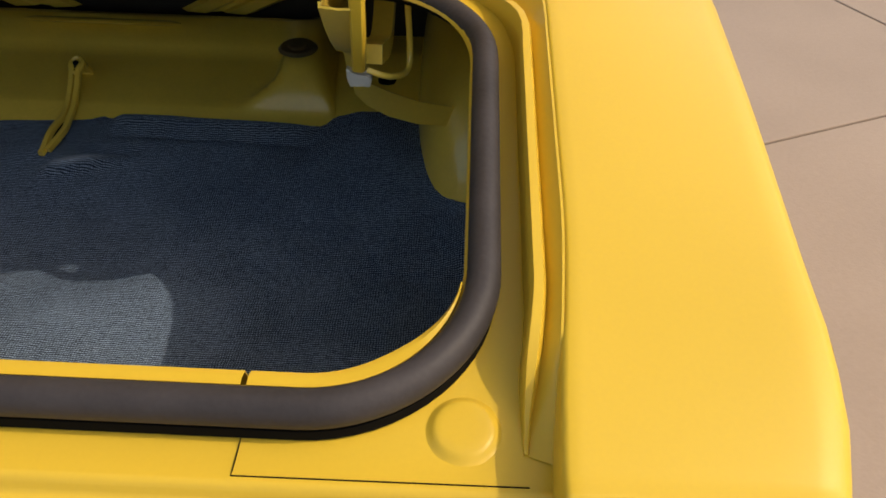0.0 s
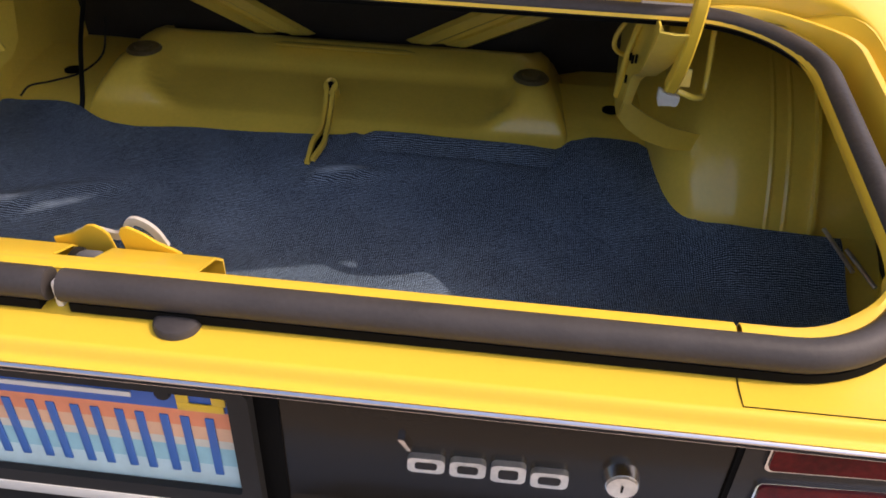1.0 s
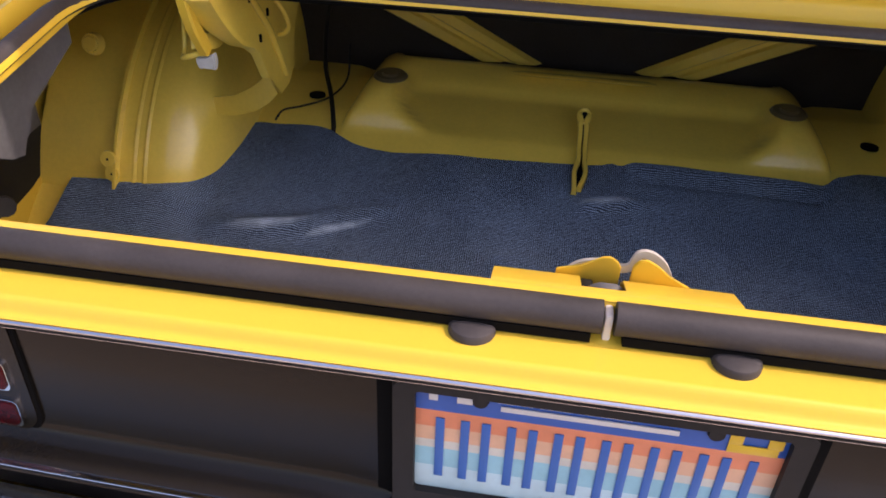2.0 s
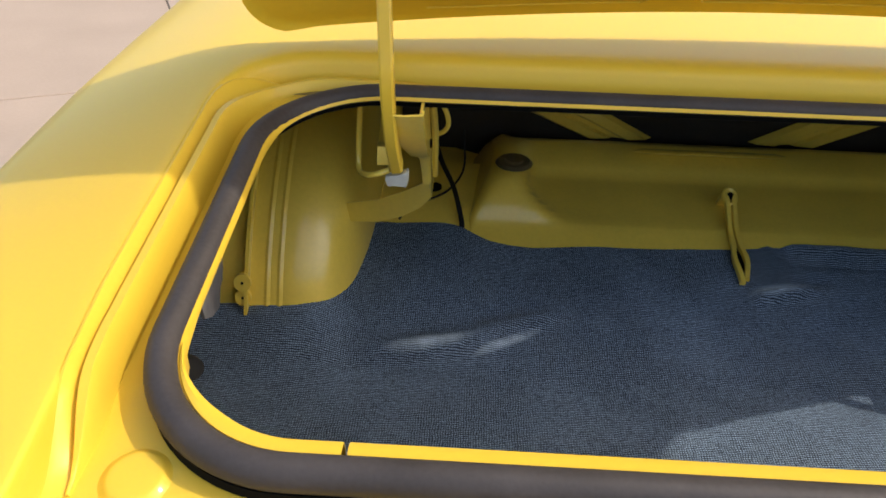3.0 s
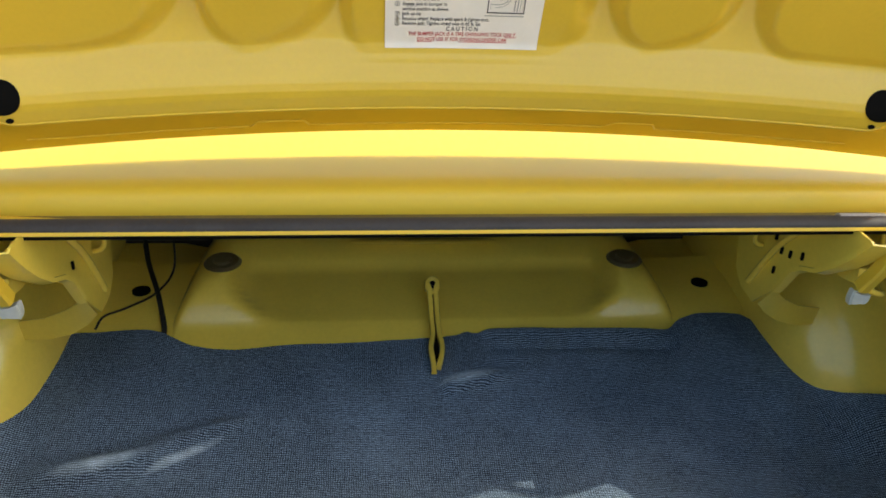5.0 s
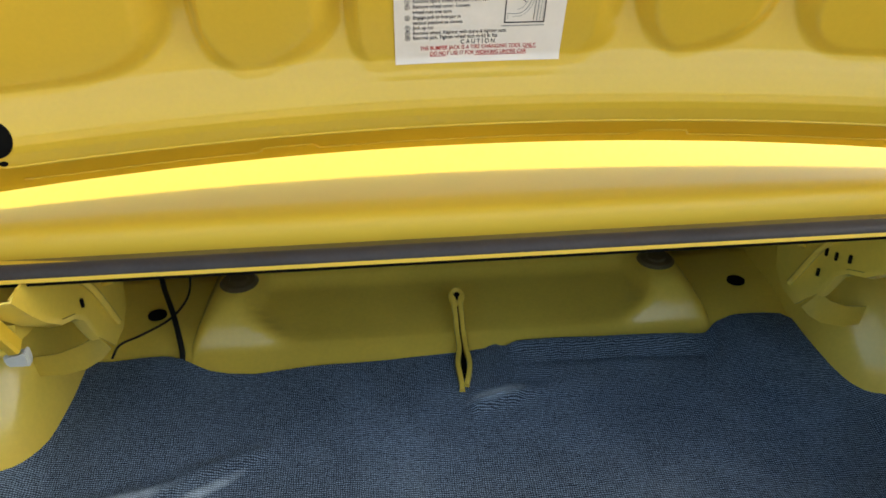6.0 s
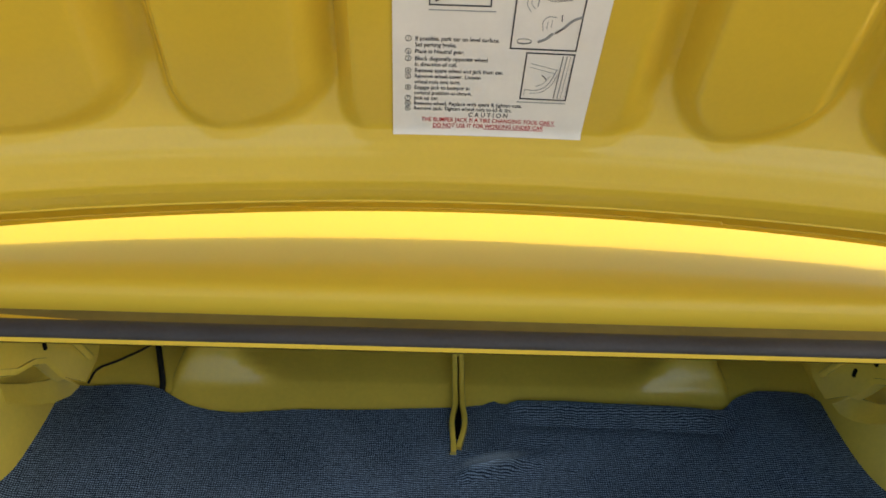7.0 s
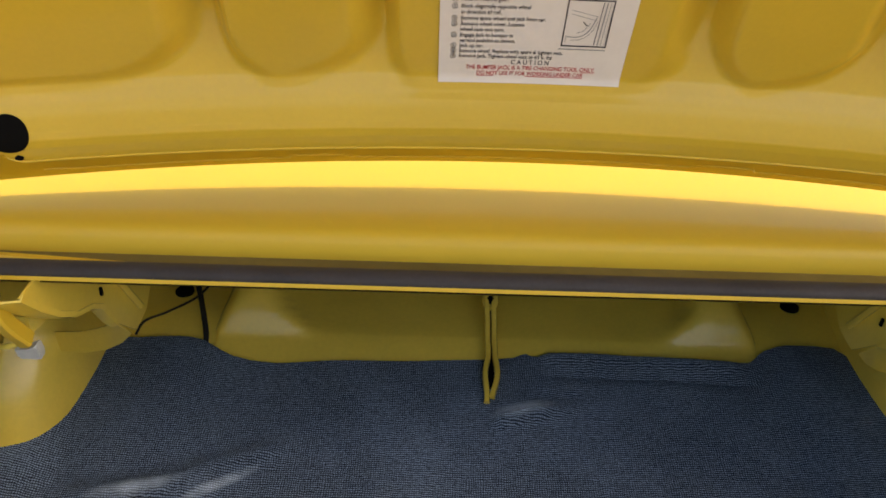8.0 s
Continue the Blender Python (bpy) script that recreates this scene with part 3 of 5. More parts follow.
moulding(0.6225, -0.064, 0.007, 1.0, 0.83, 0.0)


def on_tail(x, z, h):
    return (x, tail_y(x, z) - h, z)


def tail_plate(bm, x0, x1, z0, z1, r, h, base=0.0, steps=10):
    """A rounded panel that follows the bow of the tail."""
    out = []
    for a, b in rounded(x0, x1, z0, z1, r):
        out.append((a, b))
    dense = []
    for (a, b), (c, d) in zip(out, out[1:] + out[:1]):
        m = max(1, int(abs(c - a) / 0.03))
        dense += [(a + (c - a) * i / m, b + (d - b) * i / m) for i in range(m)]
    return plate(dense, lambda a, b, k: on_tail(a, b, base + k), h, bm)


for sx in (1, -1):
    lo, hi = (0.531, 0.793) if sx > 0 else (-0.752, -0.493)
    bm = bmesh.new()
    tail_plate(bm, lo - 0.004, hi + 0.004, 0.632, 0.782, 0.026, 0.0025)
    part("lamp_gap", bm, dark_void, car)
    bm = bmesh.new()
    tail_plate(bm, lo, hi, 0.636, 0.781, 0.024, 0.004)
    lamp = part("tail_lamp", bm, panel_black, car, "tail lamp panel with three rows of red lenses")
    for z0, z1 in ((0.736, 0.770), (0.688, 0.722), (0.643, 0.675)):
        a, b = (lo + 0.017, hi - 0.015) if sx > 0 else (lo + 0.015, hi - 0.014)
        bm = bmesh.new()
        tail_plate(bm, a, b, z0, z1, 0.006, 0.004, 0.003)
        part("lens_frame", bm, chrome, lamp)
        bm = bmesh.new()
        tail_plate(bm, a + 0.0025, b - 0.0025, z0 + 0.0025, z1 - 0.0025, 0.005, 0.003, 0.0055)
        part("lens", bm, red_lens, lamp)

# name badge as plain bright bars, and the trunk lock
badge = None
bm = bmesh.new()
plate([(0.268, 0.734), (0.273, 0.7335), (0.279, 0.7215), (0.276, 0.7215)], lambda a, b, k: on_tail(a, b, k), 0.006, bm)
badge = part("badge", bm, chrome, car)
for x0, x1, z0, z1 in ((0.276, 0.306, 0.697, 0.714), (0.310, 0.339, 0.696, 0.714), (0.343, 0.371, 0.694, 0.714), (0.375, 0.405, 0.692, 0.710)):
    bm = bmesh.new()
    tail_plate(bm, x0, x1, z0, z1, 0.005, 0.006)
    bar = part("badge_bar", bm, cad_metal, badge)
    bm = bmesh.new()
    tail_plate(bm, x0 + 0.006, x1 - 0.006, z0 + 0.0045, z1 - 0.0045, 0.003, 0.0064)
    part("bar_inlay", bm, panel_black, bar)
bm = bmesh.new()
bmesh.ops.create_cone(bm, cap_ends=True, segments=32, radius1=0.0155, radius2=0.013, depth=0.012, matrix=Matrix.Translation(on_tail(0.446, 0.708, 0.004)) @ Matrix.Rotation(radians(90), 4, "X"))
lock = part("trunk_lock", bm, chrome, car, "round chrome trunk lock")
bm = bmesh.new()
bmesh.ops.create_cone(bm, cap_ends=True, segments=24, radius1=0.0128, radius2=0.0120, depth=0.004, matrix=Matrix.Translation(on_tail(0.446, 0.708, 0.0105)) @ Matrix.Rotation(radians(90), 4, "X"))
part("lock_face", bm, cad_metal, lock)
bm = box(bmesh.new(), 0.4452, 0.4468, on_tail(0.446, 0.708, 0.0135)[1], on_tail(0.446, 0.708, 0.010)[1], 0.704, 0.711)
part("key_slot", bm, dark_void, lock)

# number plate in its recess
bm = bmesh.new()
tail_plate(bm, -0.172, 0.174, 0.606, 0.785, 0.006, 0.002)
part("plate_recess", bm, dark_void, car)
plate_mat_rows = (((0.015, 0.09, 0.36), 0.751, 0.777), ((0.66, 0.22, 0.11), 0.733, 0.751), ((0.64, 0.38, 0.24), 0.718, 0.733), ((0.52, 0.52, 0.46), 0.709, 0.718), ((0.22, 0.47, 0.56), 0.688, 0.709), ((0.40, 0.58, 0.64), 0.661, 0.688))
bm = box(bmesh.new(), -0.150, 0.152, -0.040, -0.037, 0.622, 0.779, 0.001)
lp = part("number_plate", bm, paper, car, "colour-banded number plate in a black dealer frame")
for n, (c, z0, z1) in enumerate(plate_mat_rows):
    bm = box(bmesh.new(), -0.144, 0.146, -0.0412, -0.0405, z0, z1)
    part("plate_band", bm, mottle(material("plate_colour", c, 0.35), c, 0.12, 25.0, 120.0), lp)
blue_mark = material("plate_blue", (0.02, 0.11, 0.38), 0.35)
for k in range(7):
    x0 = -0.122 + k * 0.0366
    for dx in (0.0, 0.020):
        bm = box(bmesh.new(), x0 + dx, x0 + dx + 0.0072, -0.0425, -0.0410, 0.677, 0.744, 0.0005)
        part("plate_bar", bm, blue_mark, lp)
bm = bmesh.new()
fo, fi = rounded(-0.157, 0.159, 0.612, 0.7835, 0.008), rounded(-0.138, 0.141, 0.662, 0.7755, 0.004)
rows_mesh([[(a, -0.042, b) for a, b in fo], [(a, -0.049, b) for a, b in [(a * 0.99, b) for a, b in fo]], [(a, -0.049, b) for a, b in fi], [(a, -0.042, b) for a, b in fi]], closed_u=True, bm=bm)
part("plate_frame", bm, black, lp, "black plastic plate frame")
white_mark = material("frame_marking", (0.55, 0.55, 0.53), 0.5)
bm = box(bmesh.new(), -0.120, 0.132, -0.0503, -0.0488, 0.635, 0.647, 0.0005)
part("frame_marking_bar", bm, white_mark, lp)
for x0, x1, z0, z1 in ((-0.075, -0.048, 0.769, 0.7765), (-0.043, -0.018, 0.769, 0.7765), (-0.013, 0.028, 0.769, 0.7765), (-0.072, 0.062, 0.7605, 0.7655), (-0.128, -0.121, 0.763, 0.772), (-0.106, -0.094, 0.763, 0.772)):
    bm = box(bmesh.new(), x0, x1, -0.0428, -0.0415, z0, z1, 0.0003)
    part("plate_marking_bar", bm, white_mark, lp)
for x0, x1, z0, z1 in ((0.098, 0.135, 0.752, 0.760), (0.098, 0.108, 0.760, 0.770), (0.126, 0.137, 0.760, 0.770)):
    bm = box(bmesh.new(), x0, x1, -0.0430, -0.0416, z0, z1, 0.0003)
    part("plate_sticker", bm, material("sticker_yellow", (0.65, 0.42, 0.03), 0.4), lp)
for x0 in (-0.088, 0.088):
    bm = bmesh.new()
    bmesh.ops.create_cone(bm, cap_ends=True, segments=16, radius1=0.007, radius2=0.006, depth=0.003, matrix=Matrix.Translation((x0, -0.0425, 0.768)) @ Matrix.Rotation(radians(90), 4, "X"))
    part("plate_screw", bm, black, lp)

# bumper below
rows = []
for y, z in ((-0.065, 0.594), (-0.085, 0.600), (-0.13, 0.596), (-0.165, 0.575), (-0.178, 0.53), (-0.175, 0.47), (-0.14, 0.43), (-0.09, 0.42)):
    rows.append([(x, y + bow(x) * 1.4, z) for x in [-0.93 + 1.86 * i / 40 for i in range(41)]])
part("rear_bumper", rows_mesh(rows), chrome, car, "chrome rear bumper")
bm = bmesh.new()
rows = [[(x, -0.05 + bow(x), z) for x in (-0.86, -0.4, 0.4, 0.86)] for z in (0.60, 0.40)]
part("rear_valance", rows_mesh(rows), black, car)

# rear wheels that the car stands on
for sx in (1, -1):
    bm = bmesh.new()
    ring = [(sx * 0.79, 1.02 + 0.25 * cos(2 * pi * i / 40), 0.32 + 0.25 * sin(2 * pi * i / 40)) for i in range(40)]
    sweep(ring, [(-0.07, -0.09), (0.07, -0.09), (0.095, -0.05), (0.095, 0.05), (0.07, 0.07), (-0.07, 0.07), (-0.095, 0.05), (-0.095, -0.05)], closed=True, up=(1, 0, 0), bm=bm)
    wheel = part("wheel", bm, rubber, car, "black tyre")
    bm = bmesh.new()
    bmesh.ops.create_cone(bm, cap_ends=True, segments=32, radius1=0.19, radius2=0.17, depth=0.10, matrix=Matrix.Translation((sx * 0.82, 1.02, 0.32)) @ Matrix.Rotation(radians(90 * sx), 4, "Y"))
    part("rim", bm, cad_metal, wheel)

# ---- inside of the trunk ----
def mat_z(x, y):
    z = 0.495 + 0.205 * max(0.0, y - 0.50)
    z += 0.015 * smoothstep(0.405, 0.49, abs(x)) * smoothstep(0.5, 0.8, y)
    z += (0.026 + 0.016 * smoothstep(0.60, 0.72, x)) * smoothstep(0.59, 0.68, abs(x)) * smoothstep(0.44, 0.58, y) * smoothstep(0.82, 0.70, y)
    return z


# wheel houses: an arch round (HOUSE_Y, HOUSE_Z), from the weld flange inwards
HOUSE_Y, HOUSE_Z = 1.0, 0.36
HOUSE_R = {1: 0.447, -1: 0.464}
FLANGE_X = {1: 0.800, -1: 0.757}
HOUSE_IN = {1: 0.235, -1: 0.168}


def house_half(y, z, sx):
    """Where the wheel house stands across the car at (y, z)."""
    q = sqrt((HOUSE_Y - y) ** 2 + (z - HOUSE_Z) ** 2) / HOUSE_R[sx]
    if q >= 1 or y > HOUSE_Y:
        return 0.835 if q >= 1 else FLANGE_X[sx] - HOUSE_IN[sx]
    return FLANGE_X[sx] - HOUSE_IN[sx] * (1 - q ** 4.2) ** (1 / 4.2)


# floor pan
rows = []
for j in range(36):
    y = 0.0 + 1.25 * j / 35
    rows.append([(x, y, mat_z(x, min(y, 0.86)) - 0.012 + 0.02 * max(0, y - 0.86)) for x in [-0.95 + 1.9 * i / 40 for i in range(41)]])
part("trunk_floor", rows_mesh(rows), lifted_paint, car)

# wheel houses with their weld flange
for sx in (1, -1):
    fx, dx, hr = FLANGE_X[sx], HOUSE_IN[sx], HOUSE_R[sx]
    angles = [radians(8 + 164 * i / 40) for i in range(41)]

    def arch(r, x):
        return [(sx * x, HOUSE_Y - r * cos(a), HOUSE_Z + r * sin(a)) for a in angles]

    rows = []
    for j in range(19):
        e = (pi / 2) * j / 18
        rows.append(arch(hr * cos(e) ** (2 / 4.2) if j < 18 else 0.02, fx - dx * sin(e) ** (2 / 4.2)))
    house = part("wheel_house", rows_mesh(rows), lifted_paint, car)
    part("weld_flange", sweep(arch(hr + 0.005, fx + 0.001), rect(0.016, 0.005), up=(1, 0, 0)), lifted_paint, house)
    part("outer_house", rows_mesh([arch(hr - 0.002, fx), arch(hr - 0.006, fx + 0.02), arch(hr - 0.008, 0.905)]), lifted_paint, house)
    for u in (0.16, 0.27):
        r = hr * (1 - u ** 4.2) ** (1 / 4.2) - 0.0035
        part("press_line", sweep(arch(r, fx - dx * u), disc(0.005, 8, 0.006), up=(1, 0, 0)), lifted_paint, house)
    # quarter panel seen from inside: above yellow at the right and grey at the left, black below
    for z0, z1, mat_ in ((0.44, 0.615, black), (0.615, 0.80, lifted_paint if sx > 0 else grey_panel)):
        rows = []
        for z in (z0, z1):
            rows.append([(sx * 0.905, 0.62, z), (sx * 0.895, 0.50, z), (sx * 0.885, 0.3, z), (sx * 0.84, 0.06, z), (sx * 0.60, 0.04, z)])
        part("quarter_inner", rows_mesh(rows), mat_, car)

# capped nut on the left outer house
bm = bmesh.new()
bmesh.ops.create_cone(bm, cap_ends=True, segments=20, radius1=0.020, radius2=0.015, depth=0.020, matrix=Matrix.Translation((-0.800, 0.655, 0.752)) @ Matrix.Rotation(radians(70), 4, "X"))
bmesh.ops.bevel(bm, geom=bm.edges[:], offset=0.004, segments=3, affect="EDGES")
part("body_cap", bm, lifted_paint, car)

# ears at the left weld flange
for ex, ey, ez, er in ((-0.757, 0.560, 0.596, 0.0125), (-0.763, 0.572, 0.562, 0.012)):
    bm = bmesh.new()
    ring_o = [(er * cos(radians(a)), er * sin(radians(a))) for a in range(0, 360, 20)]
    plate(ring_o, lambda a, b, h: (ex + a, ey + h + 0.3 * b, ez + b), 0.005, bm)
    ear = part("tie_ear", bm, lifted_paint, car)
    bm = bmesh.new()
    plate([(a * 0.16, b * 0.16) for a, b in ring_o], lambda a, b, h: (ex + a, ey - h + 0.3 * b - 0.0004, ez + b), 0.0006, bm)
    part("ear_hole", bm, dark_void, ear)

# rear inner wall of the trunk
rows = [[(x, 0.03, z) for x in (-0.62, -0.3, 0.0, 0.3, 0.62)] for z in (0.81, 0.70, 0.47)]
part("rear_inner_wall", rows_mesh(rows), lifted_paint, car)

# raised shelf over the axle
# levels: height, front line at the middle and at the raised ends, half width
SHELF = [(0.538, 0.538, 0.752, 0.752, 0.444), (0.556, 0.556, 0.784, 0.784, 0.443), (0.5665, 0.5665, 0.805, 0.805, 0.441), (0.5730, 0.5735, 0.8165, 0.814, 0.440), (0.5752, 0.581, 0.8225, 0.8185, 0.437), (0.5775, 0.591, 0.834, 0.824, 0.433), (0.5805, 0.602, 0.849, 0.831, 0.428), (0.584, 0.613, 0.866, 0.840, 0.422), (0.5875, 0.624, 0.884, 0.851, 0.416), (0.591, 0.632, 0.902, 0.862, 0.411), (0.5945, 0.6375, 0.920, 0.874, 0.407), (0.5985, 0.641, 0.941, 0.900, 0.403), (0.602, 0.6430, 0.958, 0.935, 0.400), (0.611, 0.645, 0.965, 0.955, 0.398), (0.619, 0.646, 0.978, 0.975, 0.394), (0.638, 0.644, 1.020, 1.020, 0.382), (0.638, 0.638, 1.038, 1.038, 0.372), (0.615, 0.600, 1.060, 1.060, 0.362)]
rows = []
for k, (z_mid, z_end, y_mid, y_end, half) in enumerate(SHELF):
    crease = 0.285 + 0.055 * smoothstep(0.575, 0.636, z_end)
    turn = 0.012 + 0.020 * smoothstep(0.58, 0.64, z_end)
    row = []
    for i in range(81):
        x = -(half - turn) + 2 * (half - turn) * i / 80
        w = smoothstep(crease - 0.022, crease + 0.016, abs(x))
        row.append((x, y_mid + (y_end - y_mid) * w, z_mid + (z_end - z_mid) * w))
    for s in (-1, 1):
        corner = [(s * (half - turn + turn * sin(radians(a))), y_end + turn * (1 - cos(radians(a))), z_end - 0.25 * turn * (1 - cos(radians(a)))) for a in (18, 36, 54, 72, 90)]
        corner += [(s * (half + 0.004 * u), y_end + turn + (1.09 - y_end - turn) * u, z_end - 0.25 * turn - 0.03 * u * u) for u in (0.35, 0.7, 1.0)]
        row = corner[::-1] + row if s < 0 else row + corner
    rows.append(row)
shelf = part("axle_shelf", rows_mesh(rows), lifted_paint, car, "yellow raised pan over the axle with two buttresses", angle=60)
part("press_line", sweep([(x, 1.0, 0.637) for x in (-0.14, -0.12, 0.0, 0.12, 0.14)], disc(0.010, 8, 0.0028), scales=[(0.3, 0.2), (1, 1), (1, 1), (1, 1), (0.3, 0.2)]), lifted_paint, shelf)
for x, y, z, r in ((-0.364, 0.912, 0.644, 0.033), (0.366, 0.910, 0.644, 0.033)):
    bm = bmesh.new()
    bmesh.ops.create_cone(bm, cap_ends=True, segments=28, radius1=r, radius2=r * 0.85, depth=0.005, matrix=Matrix.Translation((x, y, z)) @ Matrix.Rotation(radians(3), 4, "X"))
    plug = part("body_plug", bm, plug_rubber, shelf, "dark oval rubber body plug")
    bm = bmesh.new()
    bmesh.ops.create_cone(bm, cap_ends=True, segments=20, radius1=r * 0.55, radius2=r * 0.45, depth=0.004, matrix=Matrix.Translation((x, y, z + 0.003)))
    part("plug_centre", bm, plug_rubber, plug)
for x, y, z in ((-0.505, 0.893, 0.597), (0.516, 0.898, 0.596)):
    bm = bmesh.new()
    bmesh.ops.create_cone(bm, cap_ends=True, segments=24, radius1=0.0155, radius2=0.0155, depth=0.004, matrix=Matrix.Translation((x, y, z)))
    part("floor_hole", bm, dark_void, car)
# side floor beside the shelf
for sx in (1, -1):
    rows = [[(sx * 0.40, y, z), (sx * 0.50, y, z), (sx * 0.58, y, z + 0.004), (sx * 0.66, y, z + 0.03)] for y, z in ((0.76, 0.535), (0.80, 0.562), (0.84, 0.583), (0.90, 0.5945), (0.99, 0.601), (1.0, 0.58))]
    part("floor_side", rows_mesh(rows), lifted_paint, car)

# seat bulkhead with its crossed braces
bm = box(bmesh.new(), -0.84, 0.84, 1.12, 1.14, 0.42, 0.94)
part("bulkhead_board", bm, felt, car, "dark grey fibreboard behind the rear seat")
for sx in (1, -1):
    rows = []
    for dy, k in ((0.012, 0.0), (0.0, 0.1), (0.0, 0.35), (0.008, 0.42), (0.008, 0.58), (0.0, 0.65), (0.0, 0.9), (0.012, 1.0)):
        a = Vector((0.085 + 0.135 * k + 0.011 * (1 + sx), 1.10 + dy, 0.618))
        b = Vector((0.54 + 0.206 * k + 0.011 * (1 + sx), 1.10 + dy, 0.85))
        rows.append([(sx * p.x, p.y, p.z) for p in (a, a.lerp(b, 0.5), b)])
    part("brace", thicken(rows_mesh(rows), 0.002), lifted_paint, car)
bm = sweep([(0.585, 1.115, 0.60), (0.60, 1.112, 0.70), (0.64, 1.11, 0.80)], disc(0.006, 8))
part("board_edge", bm, black, car)

# under the deck: closing sheet, its yellow darkened to cut bounced light
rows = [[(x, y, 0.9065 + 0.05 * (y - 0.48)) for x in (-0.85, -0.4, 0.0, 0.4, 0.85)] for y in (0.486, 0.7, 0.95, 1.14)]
part("deck_underside", rows_mesh(rows), dimmed_paint, car)

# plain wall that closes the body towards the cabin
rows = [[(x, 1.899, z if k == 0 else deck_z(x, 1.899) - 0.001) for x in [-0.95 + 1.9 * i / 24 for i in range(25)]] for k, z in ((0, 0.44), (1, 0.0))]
part("cabin_wall", rows_mesh(rows), dimmed_paint, car)

# strap of the spare wheel, a folded metal loop
strap_c = curve_path([(0.005, 0.893, 0.590), (0.005, 0.882, 0.606), (0.005, 0.866, 0.6195), (0.005, 0.850, 0.610), (0.006, 0.832, 0.594), (0.006, 0.812, 0.579), (0.007, 0.790, 0.569), (0.006, 0.765, 0.564), (0.004, 0.730, 0.558), (0.000, 0.697, 0.549)], 36)
def strap_half(t):
    return 0.0052 + 0.0035 * math.exp(-((t - 0.22) / 0.05) ** 2) + 0.0045 * math.exp(-((t - 0.83) / 0.08) ** 2) - 0.0022 * smoothstep(0.9, 1.0, t)


strap = None
for side in (-1, 1):
    end_t = 36 if side < 0 else 35
    rail = [p + Vector((side * strap_half(k / 36), 0.0, 0.0)) for k, p in enumerate(strap_c[:end_t + 1])]
    bm = sweep(rail, [(-0.0042, -0.004), (0.0042, -0.004), (0.0046, 0.0), (0.0035, 0.0045), (0.0, 0.0055), (-0.0035, 0.0045), (-0.0046, 0.0)])
    if strap is None:
        strap = part("spare_strap", bm, lifted_paint, car, "yellow folded metal hold-down strap")
    else:
        part("strap_fold", bm, lifted_paint, strap)
bm = bmesh.new()
plate([(0.013 * cos(2 * pi * i / 20), 0.015 * sin(2 * pi * i / 20)) for i in range(20)], lambda a, b, h: Vector((0.005 + a, 0.861 + b * 0.75 + h * 0.6, 0.616 + b * 0.75 - h * 0.6)), 0.002, bm)
part("strap_end", bm, lifted_paint, strap)
back = [p + Vector((0, 0.002, -0.0035)) for p in strap_c[:34]]
ring = [Vector((0.005 + 0.0105 * cos(2 * pi * i / 20), 0.861 + 0.012 * sin(2 * pi * i / 20), 0.6195 + 0.0085 * sin(2 * pi * i / 20))) for i in range(20)]
part("strap_eyelet", sweep(ring, disc(0.0035, 8), closed=True), lifted_paint, strap)
bm = bmesh.new()
plate([(0.006 * cos(2 * pi * i / 16), 0.007 * sin(2 * pi * i / 16)) for i in range(16)], lambda a, b, h: Vector((0.005 + a, 0.860 + b * 0.8 - h * 0.6, 0.6205 + b * 0.6 + h * 0.8)), 0.002, bm)
part("strap_hole", bm, dark_void, strap)
part("strap_slit", sweep(back, rect(0.009, 0.001)), dark_void, strap)

# wiring at the left of the shelf
bm = sweep(curve_path([(-0.50, 1.05, 0.80), (-0.512, 1.0, 0.70), (-0.497, 0.93, 0.645), (-0.468, 0.86, 0.615), (-0.452, 0.815, 0.578), (-0.45, 0.80, 0.565)], 40), disc(0.0045, 10))
part("wiring_loom", bm, black, car)
bm = sweep(curve_path([(-0.455, 0.96, 0.68), (-0.452, 0.92, 0.625), (-0.475, 0.875, 0.603), (-0.515, 0.835, 0.598), (-0.545, 0.81, 0.597), (-0.555, 0.79, 0.585)], 40), disc(0.002, 8))
part("thin_wire", bm, black, car)

